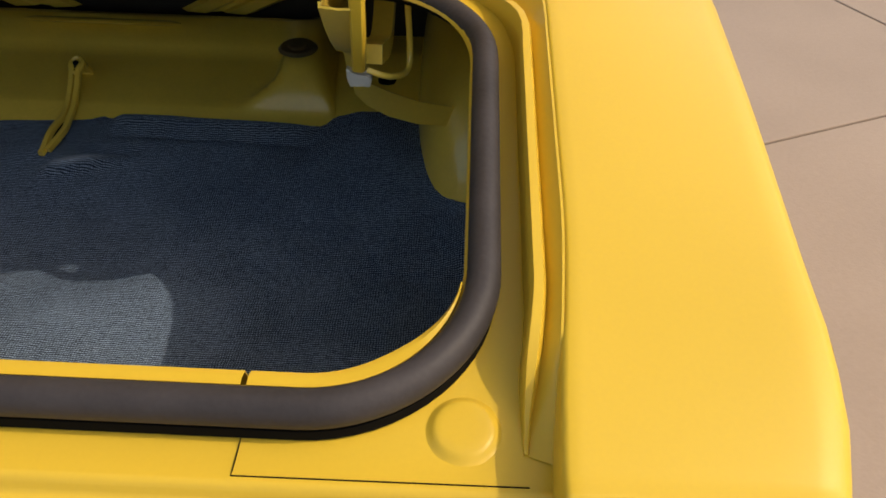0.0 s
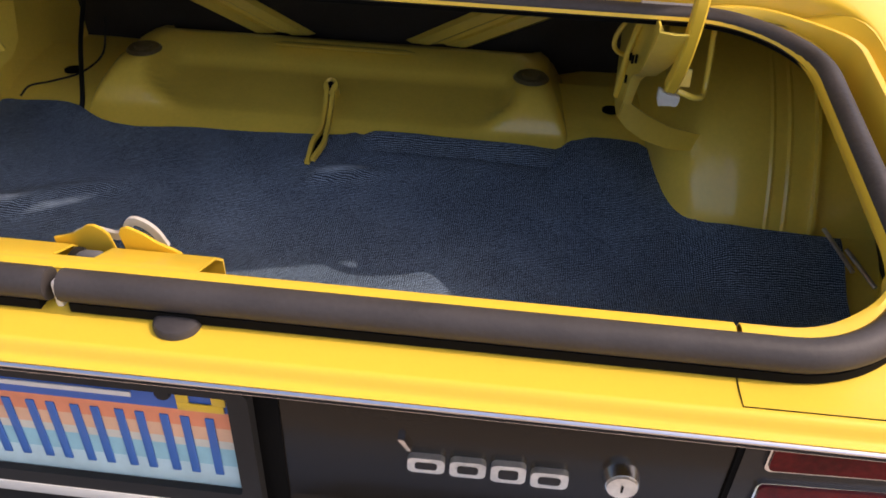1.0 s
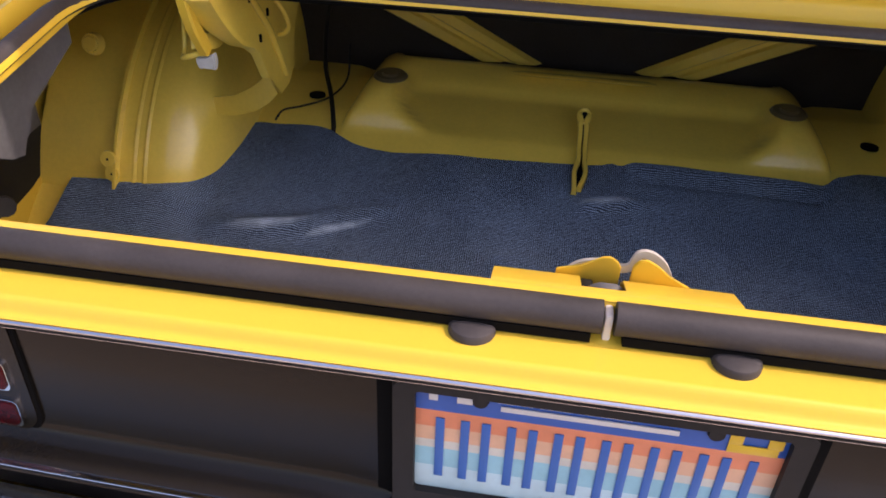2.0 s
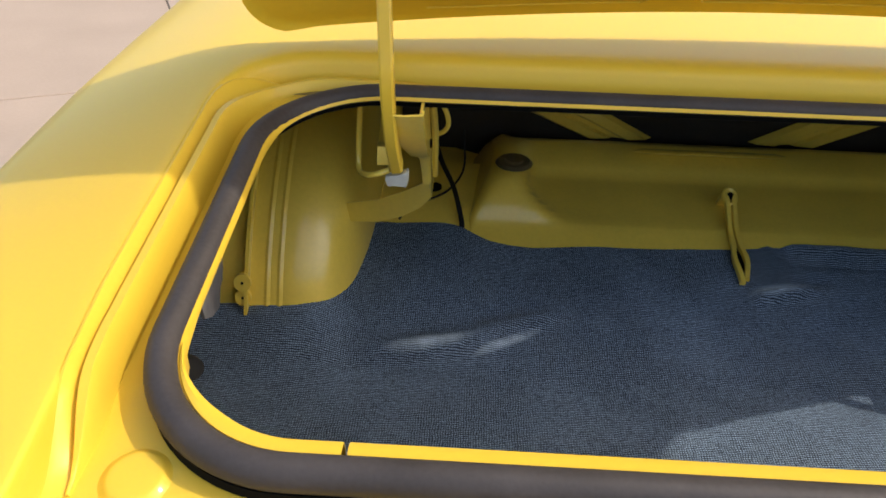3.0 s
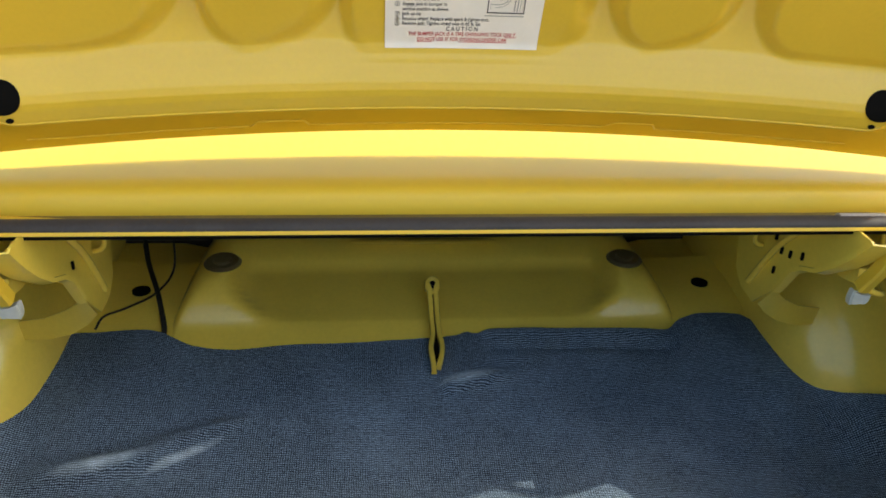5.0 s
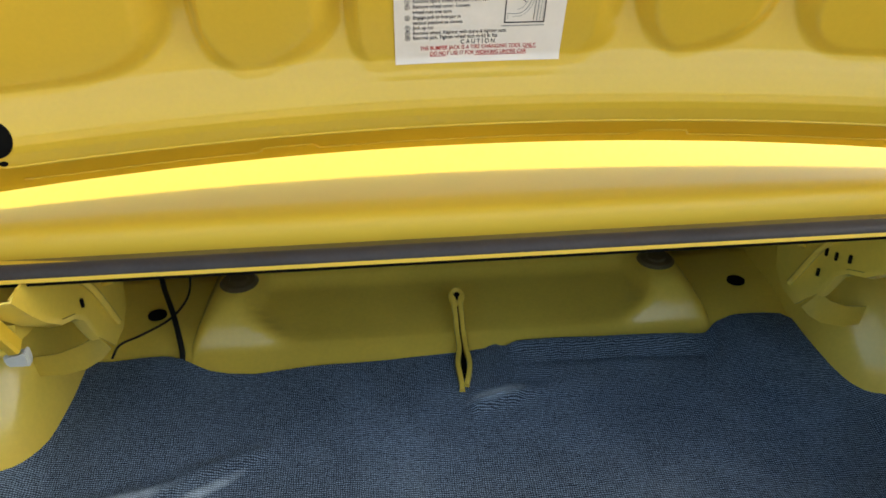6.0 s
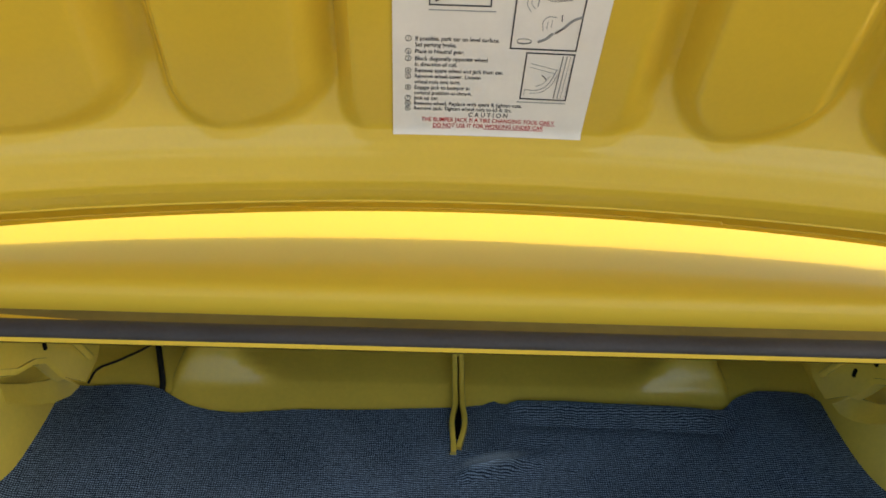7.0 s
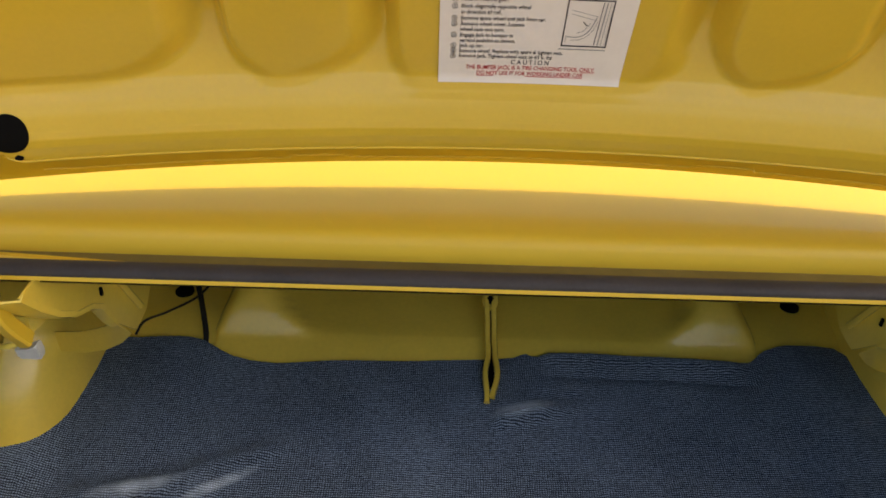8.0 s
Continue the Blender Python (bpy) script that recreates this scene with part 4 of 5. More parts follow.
# hinge brackets, torsion rods
for sx in (1, -1):
    bm = bmesh.new()
    rear_edge_ = [(0.450, 0.905), (0.478, 0.872), (0.505, 0.845), (0.540, 0.818), (0.575, 0.803), (0.598, 0.786), (0.616, 0.753), (0.626, 0.738)]
    outline = [(0.82, 0.912), (0.80, 0.82), (0.760, 0.772), (0.745, 0.713), (0.716, 0.692), (0.674, 0.689)] + rear_edge_[::-1]
    plate(outline, lambda a, b, h: (sx * (0.495 + h), a, b), 0.003, bm)
    bracket = part("hinge_bracket", bm, lifted_paint, car, "yellow pressed-steel hinge bracket")
    # sloping gusset from the plate's lower edge out to the wheel house
    upper = [(0.4965, 0.624, 0.742), (0.512, 0.640, 0.724), (0.540, 0.664, 0.698), (0.580, 0.686, 0.672), (0.640, 0.708, 0.652)]
    falls = [(0.036, -0.046), (0.022, -0.046), (0.008, -0.042), (-0.002, -0.034), (-0.006, -0.026)]
    rows = [[(sx * x, y + dy * k, z + dz * k) for k in (-0.04, 0.0, 0.33, 0.66, 1.0)] for (x, y, z), (dy, dz) in zip(upper, falls)]
    part("bracket_foot", thicken(rows_mesh(rows), 0.0025), lifted_paint, bracket)
    # narrow flange along the cut-out
    rows = []
    for k, (a, b) in enumerate(rear_edge_):
        wide = (0.034, 0.032, 0.026, 0.018, 0.012, 0.010, 0.008, 0.008)[k]
        rows.append([(sx * 0.4952, a + 0.003, b + 0.002), (sx * 0.4958, a - 0.001, b - 0.001), (sx * (0.497 + 0.5 * wide), a - 0.003, b - 0.002), (sx * (0.497 + wide), a - 0.003, b - 0.001)])
    part("bracket_web", thicken(rows_mesh(rows), 0.0025), lifted_paint, bracket)
    crease = [(sx * 0.4925, 0.56, 0.89), (sx * 0.4905, 0.60, 0.845), (sx * 0.4905, 0.64, 0.80), (sx * 0.4925, 0.695, 0.715)]
    part("press_line", sweep(curve_path(crease, 16), disc(0.005, 8)), lifted_paint, bracket)
    bm = sweep(curve_path([(sx * 0.576, 0.545, 0.905), (sx * 0.577, 0.542, 0.876), (sx * 0.580, 0.536, 0.815), (sx * 0.577, 0.522, 0.800), (sx * 0.566, 0.497, 0.806), (sx * 0.553, 0.486, 0.812), (sx * 0.536, 0.486, 0.818)], 30), disc(0.0036, 10))
    part("torsion_rod", bm, lifted_paint, bracket)
    bm = sweep(curve_path([(sx * 0.487, 0.66, 0.845), (sx * 0.477, 0.667, 0.825), (sx * 0.474, 0.674, 0.803), (sx * 0.484, 0.680, 0.788), (sx * 0.506, 0.685, 0.782)], 24), disc(0.0036, 10))
    part("torsion_rod", bm, lifted_paint, bracket)
    for py, pz in ((0.628, 0.803), (0.605, 0.808), (0.576, 0.820), (0.649, 0.816), (0.636, 0.766)) if sx > 0 else ((0.603, 0.804), (0.575, 0.870), (0.640, 0.832)):
        bm = box(bmesh.new(), sx * 0.495 - 0.003, sx * 0.495 + 0.003, py - 0.002, py + 0.002, pz - 0.005, pz + 0.006)
        part("slot", bm, dark_void, bracket)

# rear corners inside: grey side panel, jack spring and bolt at the left, rods at the right
bm = bmesh.new()
flap = [(0.46, 0.872), (0.458, 0.828), (0.40, 0.806), (0.372, 0.795), (0.355, 0.789), (0.337, 0.782), (0.333, 0.768), (0.326, 0.758), (0.316, 0.754), (0.305, 0.737), (0.280, 0.743), (0.258, 0.756), (0.249, 0.795), (0.225, 0.835)]
plate(flap, lambda a, b, h: (-0.700 + h - 0.04 * (a - 0.35), a, b), 0.003, bm)
bracket = part("side_bracket", bm, grey_panel, car, "bare grey steel flap below the rim")
bm = bmesh.new()
plate([(-0.83, 0.68), (-0.747, 0.752), (-0.738, 0.742), (-0.775, 0.690), (-0.815, 0.645)], lambda a, b, h: (a, 0.285 + 0.3 * (b - 0.70) + h, b), 0.003, bm)
part("bracket_tongue", bm, grey_panel, bracket)
coil = [(-0.751 - 0.010 * i / 200 + 0.0065 * cos(a), 0.30 + 0.0065 * sin(a), 0.714 - 0.046 * i / 200) for i, a in enumerate([2 * pi * 9 * k / 200 for k in range(201)])]
part("spring", sweep(coil, disc(0.0015, 6)), cad_metal, car)
bm = sweep([(-0.757, 0.302, 0.720), (-0.757, 0.302, 0.660)], disc(0.0035, 10))
part("spring_pin", bm, black, car)
bm = sweep(curve_path([(-0.780, 0.31, 0.650), (-0.757, 0.30, 0.655), (-0.735, 0.29, 0.668), (-0.725, 0.28, 0.672)], 12), disc(0.013, 12))
part("rubber_bumper", bm, black, car)
for a, b in (((0.815, 0.585, 0.575), (0.836, 0.50, 0.560)), ((0.838, 0.545, 0.568), (0.862, 0.478, 0.552))):
    part("jack_rod", sweep([a, b], disc(0.0032, 8)), cad_metal, car)

# ---- trunk mat, laid loose on the floor ----
MAT_FRONT = [(-0.62, 0.785), (-0.585, 0.798), (-0.56, 0.797), (-0.50, 0.799), (-0.47, 0.799), (-0.45, 0.797), (-0.43, 0.788), (-0.40, 0.775), (-0.37, 0.768), (-0.33, 0.766), (-0.26, 0.770), (-0.15, 0.775), (0.0, 0.782), (0.045, 0.788), (0.06, 0.797), (0.08, 0.788), (0.2, 0.788), (0.33, 0.784), (0.40, 0.779), (0.415, 0.782), (0.435, 0.797), (0.455, 0.808), (0.475, 0.813), (0.54, 0.813), (0.562, 0.811), (0.572, 0.80), (0.62, 0.765)]
rows = []
NX, NY = 190, 90
for j in range(NY + 1):
    v = j / NY
    row = []
    for i in range(NX + 1):
        u = -1 + 2 * i / NX
        y_guess = 0.035 + 0.76 * v
        side = house_half(y_guess, mat_z(0.7, y_guess) + 0.010, 1 if u > 0 else -1) + 0.006
        side = side - (0.03 * smoothstep(0.25, 0.0, y_guess) * 4)
        x = max(-side, min(side, u * 0.845))
        y = 0.035 + (interp(MAT_FRONT, x) - 0.035) * v
        p = Vector((x * 6, y * 6, 3.1))
        z = mat_z(x, y) + 0.0075 + 0.006 * noise.noise(p) + 0.0025 * noise.noise(p * 2.7)
        z += 0.013 * math.exp(-((y - 0.545 - 0.10 * (x + 0.47)) / 0.018) ** 2) * smoothstep(-0.62, -0.52, x) * smoothstep(-0.33, -0.44, x)
        z += 0.012 * math.exp(-((y - 0.585 - 0.35 * (x + 0.38)) / 0.016) ** 2) * smoothstep(-0.46, -0.40, x) * smoothstep(-0.26, -0.33, x)
        z += 0.009 * math.exp(-((y - 0.70 - 0.15 * (x - 0.05)) / 0.015) ** 2) * smoothstep(0.0, 0.02, x) * smoothstep(0.14, 0.05, x)
        front = interp(MAT_FRONT, x)
        z += 0.007 * math.exp(-((x - 0.44 - 0.3 * (y - front)) / 0.011) ** 2) * smoothstep(front - 0.10, front - 0.03, y)
        z += (0.011 * smoothstep(front - 0.024, front - 0.006, y) - 0.004 * math.exp(-((y - front + 0.034) / 0.007) ** 2)) * smoothstep(0.07, 0.10, x) * smoothstep(0.44, 0.40, x)
        z += 0.011 * math.exp(-((y - 0.672 - 0.22 * (x - 0.02)) / 0.010) ** 2) * smoothstep(0.0, 0.02, x) * smoothstep(0.16, 0.07, x)
        z -= 0.006 * math.exp(-((y - 0.695 - 0.22 * (x - 0.02)) / 0.010) ** 2) * smoothstep(0.0, 0.02, x) * smoothstep(0.20, 0.09, x)
        row.append((x, y, z))
    rows.append(row + [(x, y, z - 0.004) for x, y, z in row[::-1]])
bm = rows_mesh(rows, closed_u=True)
tagged(part("trunk_mat", bm, carpet), "dark navy woven trunk mat lying wrinkled on the floor", "mat")

# ---- trunk lid, standing open ----
LID_O = Vector((0.0, 0.615, 0.993))
SLOPE = radians(69.0)
LID_V = Vector((0, -cos(SLOPE), sin(SLOPE)))
LID_N = Vector((0, -sin(SLOPE), -cos(SLOPE)))


def on_lid(x, v, w):
    return LID_O + Vector((x, 0, 0)) + LID_V * v + LID_N * (w + 0.155 * x * x)


LID_PROF = [(-0.010, -0.005), (0.0, 0.001), (0.017, 0.0125), (0.058, 0.0425), (0.064, 0.0475), (0.069, 0.0492), (0.075, 0.0494), (0.084, 0.0492), (0.092, 0.0478), (0.099, 0.0445), (0.118, 0.0322), (0.126, 0.0290), (0.136, 0.0278), (0.17, 0.0275), (0.54, 0.0275), (0.60, 0.045), (0.66, 0.082), (0.70, 0.110), (0.725, 0.122), (0.735, 0.118)]


PADS = [(-0.62, -0.337, 0.140, 0.05), (-0.286, -0.168, 0.132, 0.055), (-0.132, 0.127, 0.118, 0.05), (0.174, 0.293, 0.136, 0.058), (0.345, 0.62, 0.140, 0.05)]


def pocket(x, v):
    """Depth of the grooves between the raised pads of the lid's inner panel."""
    pad = 0.0
    x = x / 0.98
    for x0, x1, v0, r in PADS:
        dx, dv = r - min(x - x0, 0.5 * (x1 - x) + 0.002), r - min(v - v0, 0.60 - v)
        inset = r - (math.hypot(dx, dv) if dx > 0 and dv > 0 else max(dx, dv))
        pad = max(pad, smoothstep(-0.013, 0.007, inset))
    return (1.0 - pad) * smoothstep(0.112, 0.205, v) * smoothstep(0.62, 0.56, v)


LID_HX = 0.709
us = sorted({round(-1 + 2 * i / 480, 5) for i in range(481)})
vs_ = sorted({round(-0.010 + 0.745 * j / 200, 5) for j in range(201)} | {round(a, 5) for a, b in LID_PROF})


def lid_half(v):
    """Half width of the lid at v, with rounded corners."""
    r = 0.055
    u = v + 0.012
    h = LID_HX - 0.004 * smoothstep(0.12, 0.0, v)
    if u < r:
        h = h - r + sqrt(max(0.0, r * r - (r - u) ** 2))
    return h


def lid_w(x, v):
    """Height of the inner panel over the lid's plane: a pressed plateau inside a lower border."""
    h = lid_half(v)
    rim = smoothstep(0.0, 0.045, h - abs(x))
    border = (0.015 * smoothstep(-0.01, 0.06, v) - 0.005 * smoothstep(0.02, -0.01, v)) * rim
    plateau = 0.530 + 0.13 * (v - 0.10)
    inside = smoothstep(plateau + 0.007, plateau - 0.009, abs(x) + 0.035 * max(0.0, 1 - (v - 0.06) / 0.05) ** 2 * (v < 0.11) * (v > 0.06))
    if v < 0.06:
        inside = smoothstep(plateau + 0.09, plateau - 0.09, abs(x))
    return border + (interp(LID_PROF, v) - 0.0066 * smoothstep(0.118, 0.142, v) - 0.029 * pocket(x, v) - border) * inside


def lid_row(v):
    return [on_lid(u * lid_half(v), v, lid_w(u * lid_half(v), v)) for u in us]


lid = part("trunk_lid", rows_mesh([lid_row(v) for v in vs_ if v >= 0.064]), lid_paint, car, "yellow trunk lid standing open, ribbed inner panel")
rows = []
for v in [-0.010 + 0.745 * j / 30 for j in range(31)]:
    rows.append([on_lid(u * lid_half(v), v, -0.008 - 0.006 * sin(pi * v / 0.735) + 0.120 * smoothstep(0.46, 0.735, v)) for u in us[::8]])
part("lid_skin", rows_mesh(rows), paint, lid)
part("lid_lip", rows_mesh([lid_row(v) for v in vs_ if v <= 0.0641]), matte_paint, lid)
# hem between inner panel and skin
bm = bmesh.new()
upturn = curve_path([(0.486, 0.068, 0), (0.518, 0.080, 0), (0.532, 0.098, 0), (0.538, 0.115, 0), (0.545, 0.164, 0), (0.551, 0.206, 0)], 24)
seam = [(-p.x, p.y) for p in upturn[::-1]] + [(-0.47 + 0.94 * i / 60, 0.068) for i in range(61)] + [(p.x, p.y) for p in upturn]
sweep([on_lid(x, v, lid_w(x, v) + 0.0006) for x, v in seam], disc(0.0013, 6), bm=bm)
part("hem", bm, paint, lid)
def hem_v(x):
    """The lower hem line steps up round two tabs."""
    rise = smoothstep(-0.250, -0.238, x) * smoothstep(-0.178, -0.186, x) + smoothstep(0.186, 0.198, x) * smoothstep(0.256, 0.244, x)
    return 0.016 + 0.016 * rise


bm = bmesh.new()
sweep([on_lid(x, hem_v(x), lid_w(x, hem_v(x)) + 0.0008) for x in [-0.50 + 1.0 * i / 240 for i in range(241)]], disc(0.0013, 6), bm=bm)
part("hem", bm, paint, lid)
for sx in (1, -1):
    for cx, v, ru, rv in ((0.492, 0.099, 0.0190, 0.0172), (0.555, 0.107, 0.008, 0.006), (0.489, 0.074, 0.0040, 0.003)):
        bm = bmesh.new()
        rows = []
        for k, h in ((1.0, -0.001), (1.0, 0.0012), (0.8, 0.0014), (0.6, 0.0015), (0.4, 0.0015), (0.2, 0.0015), (0.001, 0.0015)):
            ring = [(cx + k * ru * cos(2 * pi * i / 28), v + k * rv * sin(2 * pi * i / 28)) for i in range(28)]
            rows.append([on_lid(sx * a, b, lid_w(a, b) + h) for a, b in ring])
        rows_mesh(rows, closed_u=True, bm=bm)
        part("access_hole", bm, dark_void, lid)
# hinge arms from the lid down into the trunk, with rubber pads
for sx in (1, -1):
    path = curve_path([(sx * 0.556, 0.405, 1.31), (sx * 0.546, 0.466, 1.144), (sx * 0.542, 0.484, 1.081), (sx * 0.539, 0.480, 1.03), (sx * 0.535, 0.458, 0.975), (sx * 0.533, 0.450, 0.93), (sx * 0.531, 0.464, 0.87), (sx * 0.527, 0.488, 0.822)], 40)
    bm = sweep(path, [(-0.0105, -0.005), (-0.007, -0.007), (0.007, -0.007), (0.0105, -0.005), (0.0105, 0.005), (0.007, 0.007), (-0.007, 0.007), (-0.0105, 0.005)], up=(0, 1, 0), scales=[(0.74 - 0.04 * smoothstep(0.96, 0.86, p.z), 1.0 + 0.45 * smoothstep(0.97, 0.86, p.z)) for p in path])
    part("hinge_arm", bm, paint, lid)
    bm = bmesh.new()
    shape = [(-0.017, -0.008), (-0.012, -0.017), (-0.005, -0.010), (0.007, -0.011), (0.012, -0.018), (0.017, -0.004), (0.017, 0.016), (0.011, 0.010), (0.004, 0.004), (-0.010, 0.002), (-0.016, 0.006)]
    plate(shape, lambda a, b, h: (sx * (0.527 - a * 0.82), 0.481 + h - 0.15 * b, 0.809 + b * 0.82), 0.013, bm)
    bmesh.ops.bevel(bm, geom=bm.edges[:], offset=0.002, segments=2, affect="EDGES")
    part("rubber_pad", bm, white_plastic, lid, "white rubber pad at the arm's end")
    bm = sweep(curve_path([(sx * 0.540, 0.50, 0.83), (sx * 0.545, 0.56, 0.82), (sx * 0.545, 0.62, 0.86), (sx * 0.545, 0.64, 0.905)], 20), [(-0.011, -0.012), (0.011, -0.012), (0.011, 0.012), (-0.011, 0.012)], up=(1, 0, 0))
    part("hinge_link", bm, lifted_paint, lid)
# striker at the lid's rear edge
bm = bmesh.new()
plate(rounded(-0.055, 0.055, 0.60, 0.64, 0.01), lambda a, b, h: on_lid(a, b, interp(LID_PROF, b) + h), 0.006, bm)
part("striker_plate", bm, paint, lid)
bm = sweep(curve_path([on_lid(-0.008, 0.625, 0.055), on_lid(-0.008, 0.615, 0.085), on_lid(0.008, 0.615, 0.085), on_lid(0.008, 0.625, 0.055)], 16), disc(0.004, 8))
part("striker", bm, cad_metal, lid)

# ---- instruction label on the lid ----


def on_label(a, b, h=0.0):
    """Label place: a across from its middle, b up from its lower edge."""
    x = -0.003 + a * 1.025
    v = 0.1325 + b * 1.28
    return on_lid(x, v, lid_w(x, v) + 0.0006 + h)


bm = bmesh.new()
grid = []
for b in [0.185 * j / 90 for j in range(91)]:
    grid.append([on_label(-0.084 + 0.168 * i / 10, b, 0.0006) for i in range(11)])
label = part("instruction_label", rows_mesh(grid, bm=bm), paper, lid, "white paper jacking instruction label with black and red print")


def lettering(text, a, b, size, mat, name="label_text", align="LEFT", width=None):
    cu = bpy.data.curves.new(name, "FONT")
    cu.body = text
    cu.size = size
    cu.align_x = align
    cu.offset = 0.00005
    ob = bpy.data.objects.new(name, cu)
    scene.collection.objects.link(ob)
    bpy.context.view_layer.update()
    me = bpy.data.meshes.new_from_object(ob.evaluated_get(bpy.context.evaluated_depsgraph_get()))
    bpy.data.objects.remove(ob)
    xs_ = [v.co.x for v in me.vertices]
    k = 1.0 if width is None else width / (max(xs_) - min(xs_))
    for v in me.vertices:
        v.co = on_label(a + v.co.x * k, b + v.co.y, 0.0011)
    me.materials.append(mat)
    o = new(name, me)
    o.parent = lid
    return o


steps = (("1", "If possible, park car on level surface.", 0.0800), ("", "Set parking brake.", 0.0752), ("2", "Place in Neutral gear.", 0.0700), ("3", "Block diagonally opposite wheel", 0.0643), ("", "in direction of roll.", 0.0595), ("4", "Remove spare wheel and jack from car.", 0.0545), ("5", "Remove wheel cover. Loosen", 0.0497), ("", "wheel nuts one turn.", 0.0450), ("6", "Engage jack to bumper in", 0.0402), ("", "vertical position as shown.", 0.0355), ("7", "Jack up car.", 0.0310), ("8", "Remove wheel. Replace with spare & tighten nuts.", 0.0262), ("9", "Remove jack. Tighten wheel nuts to 65 ft. lbs.", 0.0218))
for num, words, b in steps:
    lettering(words, -0.066, b, 0.0046, ink)
    if num:
        lettering(num, -0.0713, b + 0.0002, 0.0034, ink, align="CENTER")
        ring = [on_label(-0.0713 + 0.0023 * cos(2 * pi * i / 20), b + 0.0014 + 0.0021 * sin(2 * pi * i / 20), 0.0011) for i in range(20)]
        part("number_ring", sweep(ring, rect(0.0004, 0.0002), closed=True, up=tuple(LID_N)), ink, lid)
lettering("C A U T I O N", -0.001, 0.0165, 0.0056, ink, align="CENTER")
lettering("THE BUMPER JACK IS A TIRE CHANGING TOOL ONLY.", 0.0, 0.0115, 0.0052, red_ink, align="CENTER", width=0.118)
lettering("DO NOT USE IT FOR WORKING UNDER CAR", 0.0, 0.0062, 0.0052, red_ink, align="CENTER", width=0.098)
for a0, a1, b in ((-0.049, -0.033, 0.0053), (-0.004, 0.049, 0.0053), (0.047, 0.059, 0.0105)):
    rows = [[on_label(a0, b, 0.0011), on_label(a1, b, 0.0011)], [on_label(a0, b + 0.0005, 0.0011), on_label(a1, b + 0.0005, 0.0011)]]
    part("underline", rows_mesh(rows), red_ink, lid)


def picture(a0, a1, b0, b1, strokes):
    t = 0.0011
    outer_ = [(a0, b0), (a1, b0), (a1, b1), (a0, b1)]
    inner_ = [(a0 + t, b0 + t), (a1 - t, b0 + t), (a1 - t, b1 - t), (a0 + t, b1 - t)]
    part("picture_frame", rows_mesh([[on_label(a, b, 0.0011) for a, b in outer_], [on_label(a, b, 0.0011) for a, b in inner_]], closed_u=True), ink, lid)
    for pts, w, m in strokes:
        pp = [on_label(a0 + (a1 - a0) * a, b0 + (b1 - b0) * b, 0.0012) for a, b in pts]
        part("picture_line", sweep(curve_path(pp, 16) if len(pp) > 2 else pp, rect(w, 0.0002), up=tuple(LID_N)), m, lid)


def oval(ca, cb, ra, rb):
    return [(ca + ra * cos(2 * pi * i / 12), cb + rb * sin(2 * pi * i / 12)) for i in range(13)]


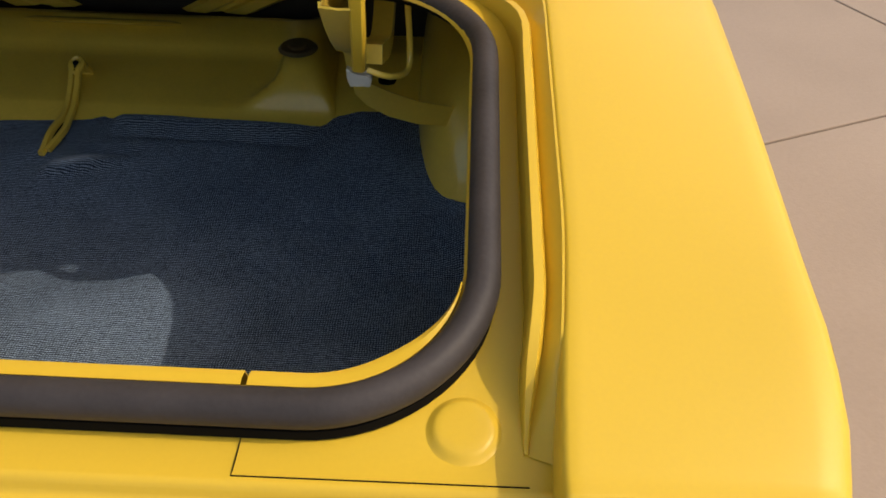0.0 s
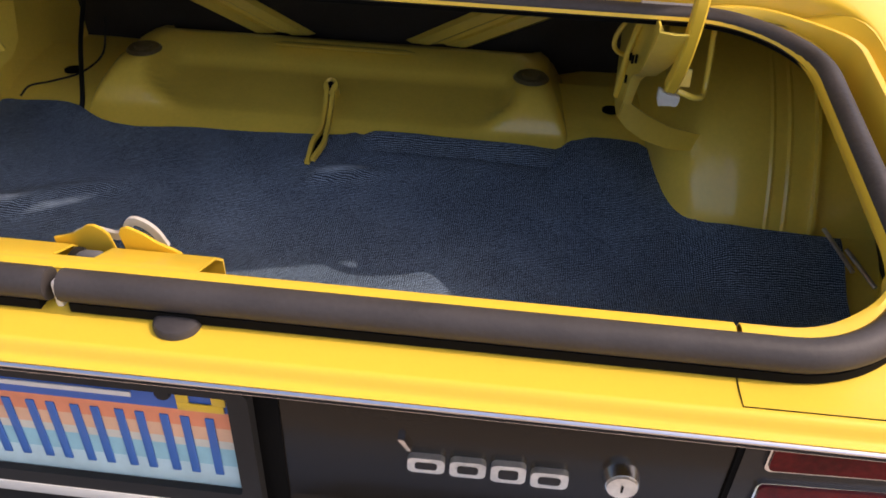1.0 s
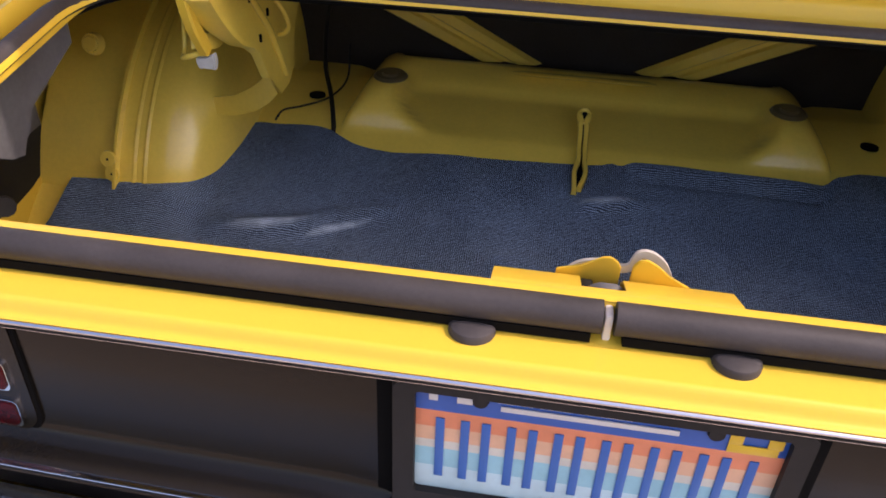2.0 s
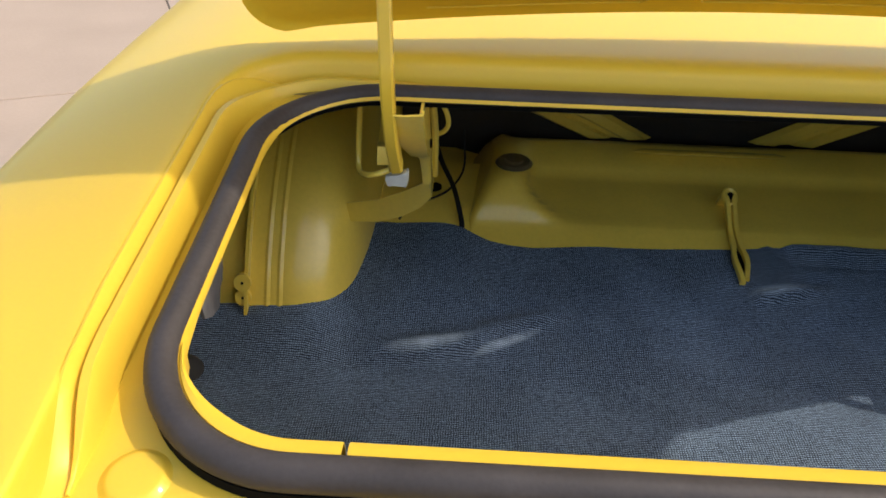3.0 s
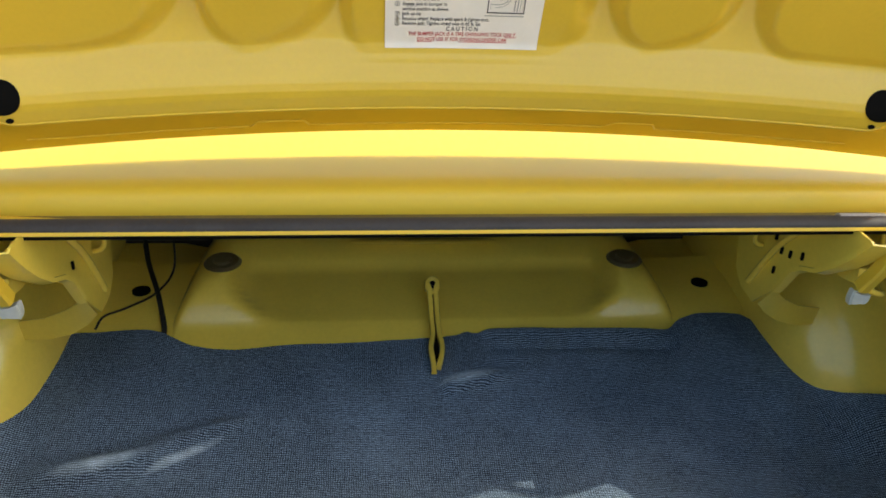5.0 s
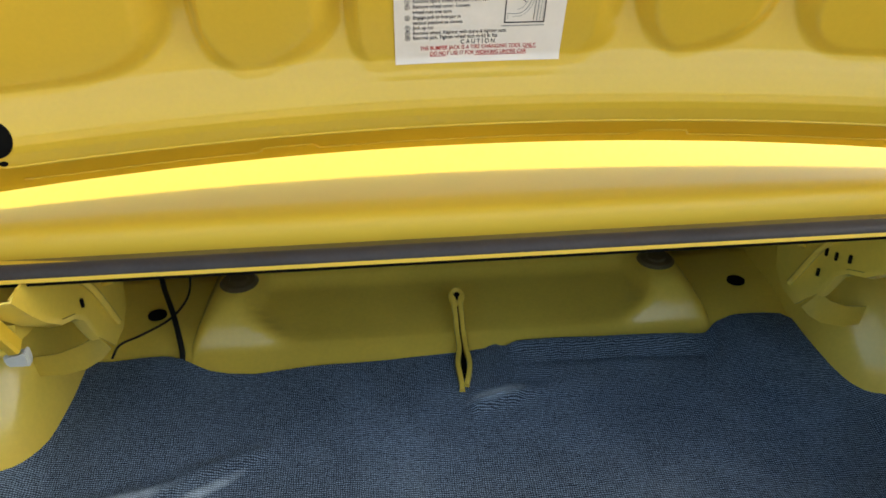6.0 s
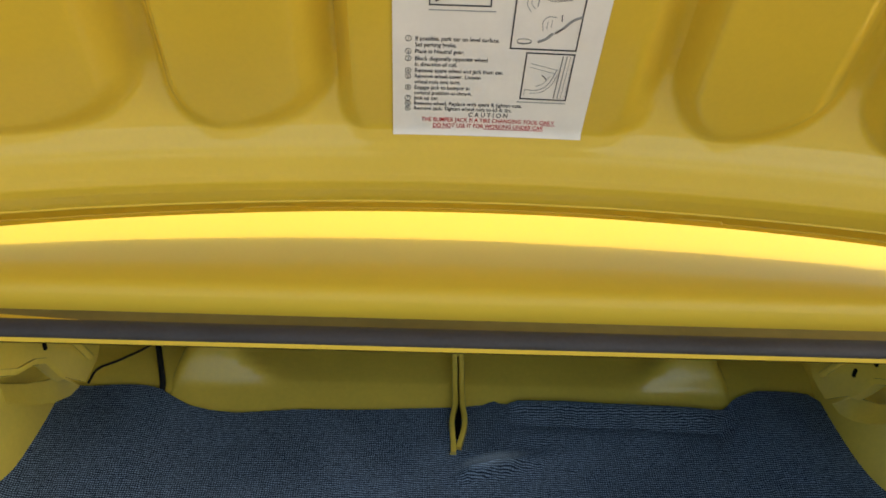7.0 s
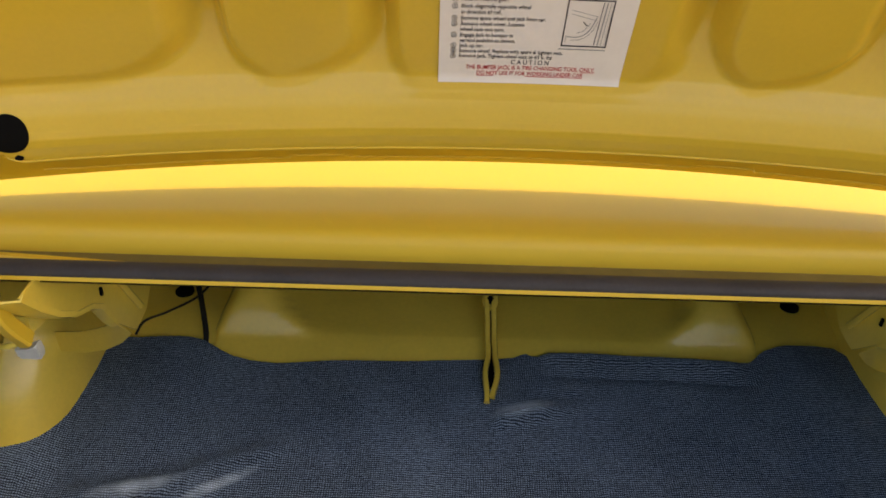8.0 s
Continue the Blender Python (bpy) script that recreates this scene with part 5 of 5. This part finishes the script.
picture(0.024, 0.064, 0.0340, 0.0735, [
    ([(0.12, 0.78), (0.4, 0.72), (0.7, 0.66)], 0.0004, ink_grey), ([(0.12, 0.70), (0.4, 0.64), (0.68, 0.58)], 0.0003, ink_grey),
    ([(0.08, 0.22), (0.36, 0.22), (0.56, 0.36), (0.68, 0.66)], 0.0007, ink_grey), ([(0.2, 0.14), (0.44, 0.18), (0.62, 0.34), (0.71, 0.56)], 0.0004, ink_grey), ([(0.3, 0.30), (0.44, 0.36), (0.56, 0.52)], 0.0004, ink_grey),
    ([(0.72, 0.05), (0.76, 0.95)], 0.0006, ink), ([(0.80, 0.05), (0.84, 0.95)], 0.0009, ink_grey), ([(0.87, 0.05), (0.91, 0.95)], 0.0004, ink_grey), ([(0.95, 0.08), (0.97, 0.80)], 0.0003, ink_grey),
    ([(0.08, 0.10), (0.08, 0.24)], 0.0004, ink_grey), ([(0.40, 0.54), (0.50, 0.46)], 0.0008, ink)])
picture(0.010, 0.064, 0.0755, 0.126, [
    (oval(0.62, 0.84, 0.28, 0.10), 0.0005, ink_grey), (oval(0.64, 0.84, 0.17, 0.055), 0.0010, ink), ([(0.40, 0.76), (0.55, 0.72), (0.80, 0.75)], 0.0006, ink_grey),
    ([(0.18, 0.80), (0.17, 0.66), (0.24, 0.56)], 0.0005, ink_grey), ([(0.24, 0.80), (0.23, 0.68), (0.30, 0.60)], 0.0004, ink_grey), ([(0.33, 0.76), (0.32, 0.64)], 0.0009, ink_grey),
    ([(0.40, 0.12), (0.52, 0.18), (0.60, 0.26)], 0.0024, ink_grey), ([(0.63, 0.26), (0.74, 0.34)], 0.0016, ink), ([(0.74, 0.34), (0.86, 0.46), (0.99, 0.52)], 0.0022, ink_grey),
    ([(0.45, 0.30), (0.43, 0.42), (0.50, 0.50), (0.62, 0.50)], 0.0006, ink_grey), ([(0.50, 0.32), (0.50, 0.44)], 0.0004, ink_grey), ([(0.56, 0.34), (0.56, 0.46)], 0.0004, ink_grey), ([(0.70, 0.44), (0.69, 0.54)], 0.0007, ink),
    (oval(0.20, 0.13, 0.11, 0.035), 0.0007, ink_grey), ([(0.10, 0.10), (0.20, 0.085), (0.31, 0.11)], 0.0005, ink)])
picture(-0.056, -0.008, 0.1060, 0.139, [([(0.1, 0.1), (0.6, 0.4), (0.9, 0.5)], 0.0018, ink), (oval(0.35, 0.35, 0.2, 0.14), 0.0005, ink_grey), ([(0.2, 0.7), (0.6, 0.75)], 0.0005, ink_grey)])
for a0, a1, b in ((0.022, 0.064, 0.0312), (-0.056, -0.004, 0.1025)):
    part("caption_bar", rows_mesh([[on_label(a0, b, 0.0011), on_label(a1, b, 0.0011)], [on_label(a0, b + 0.0008, 0.0011), on_label(a1, b + 0.0008, 0.0011)]]), ink_grey, lid)
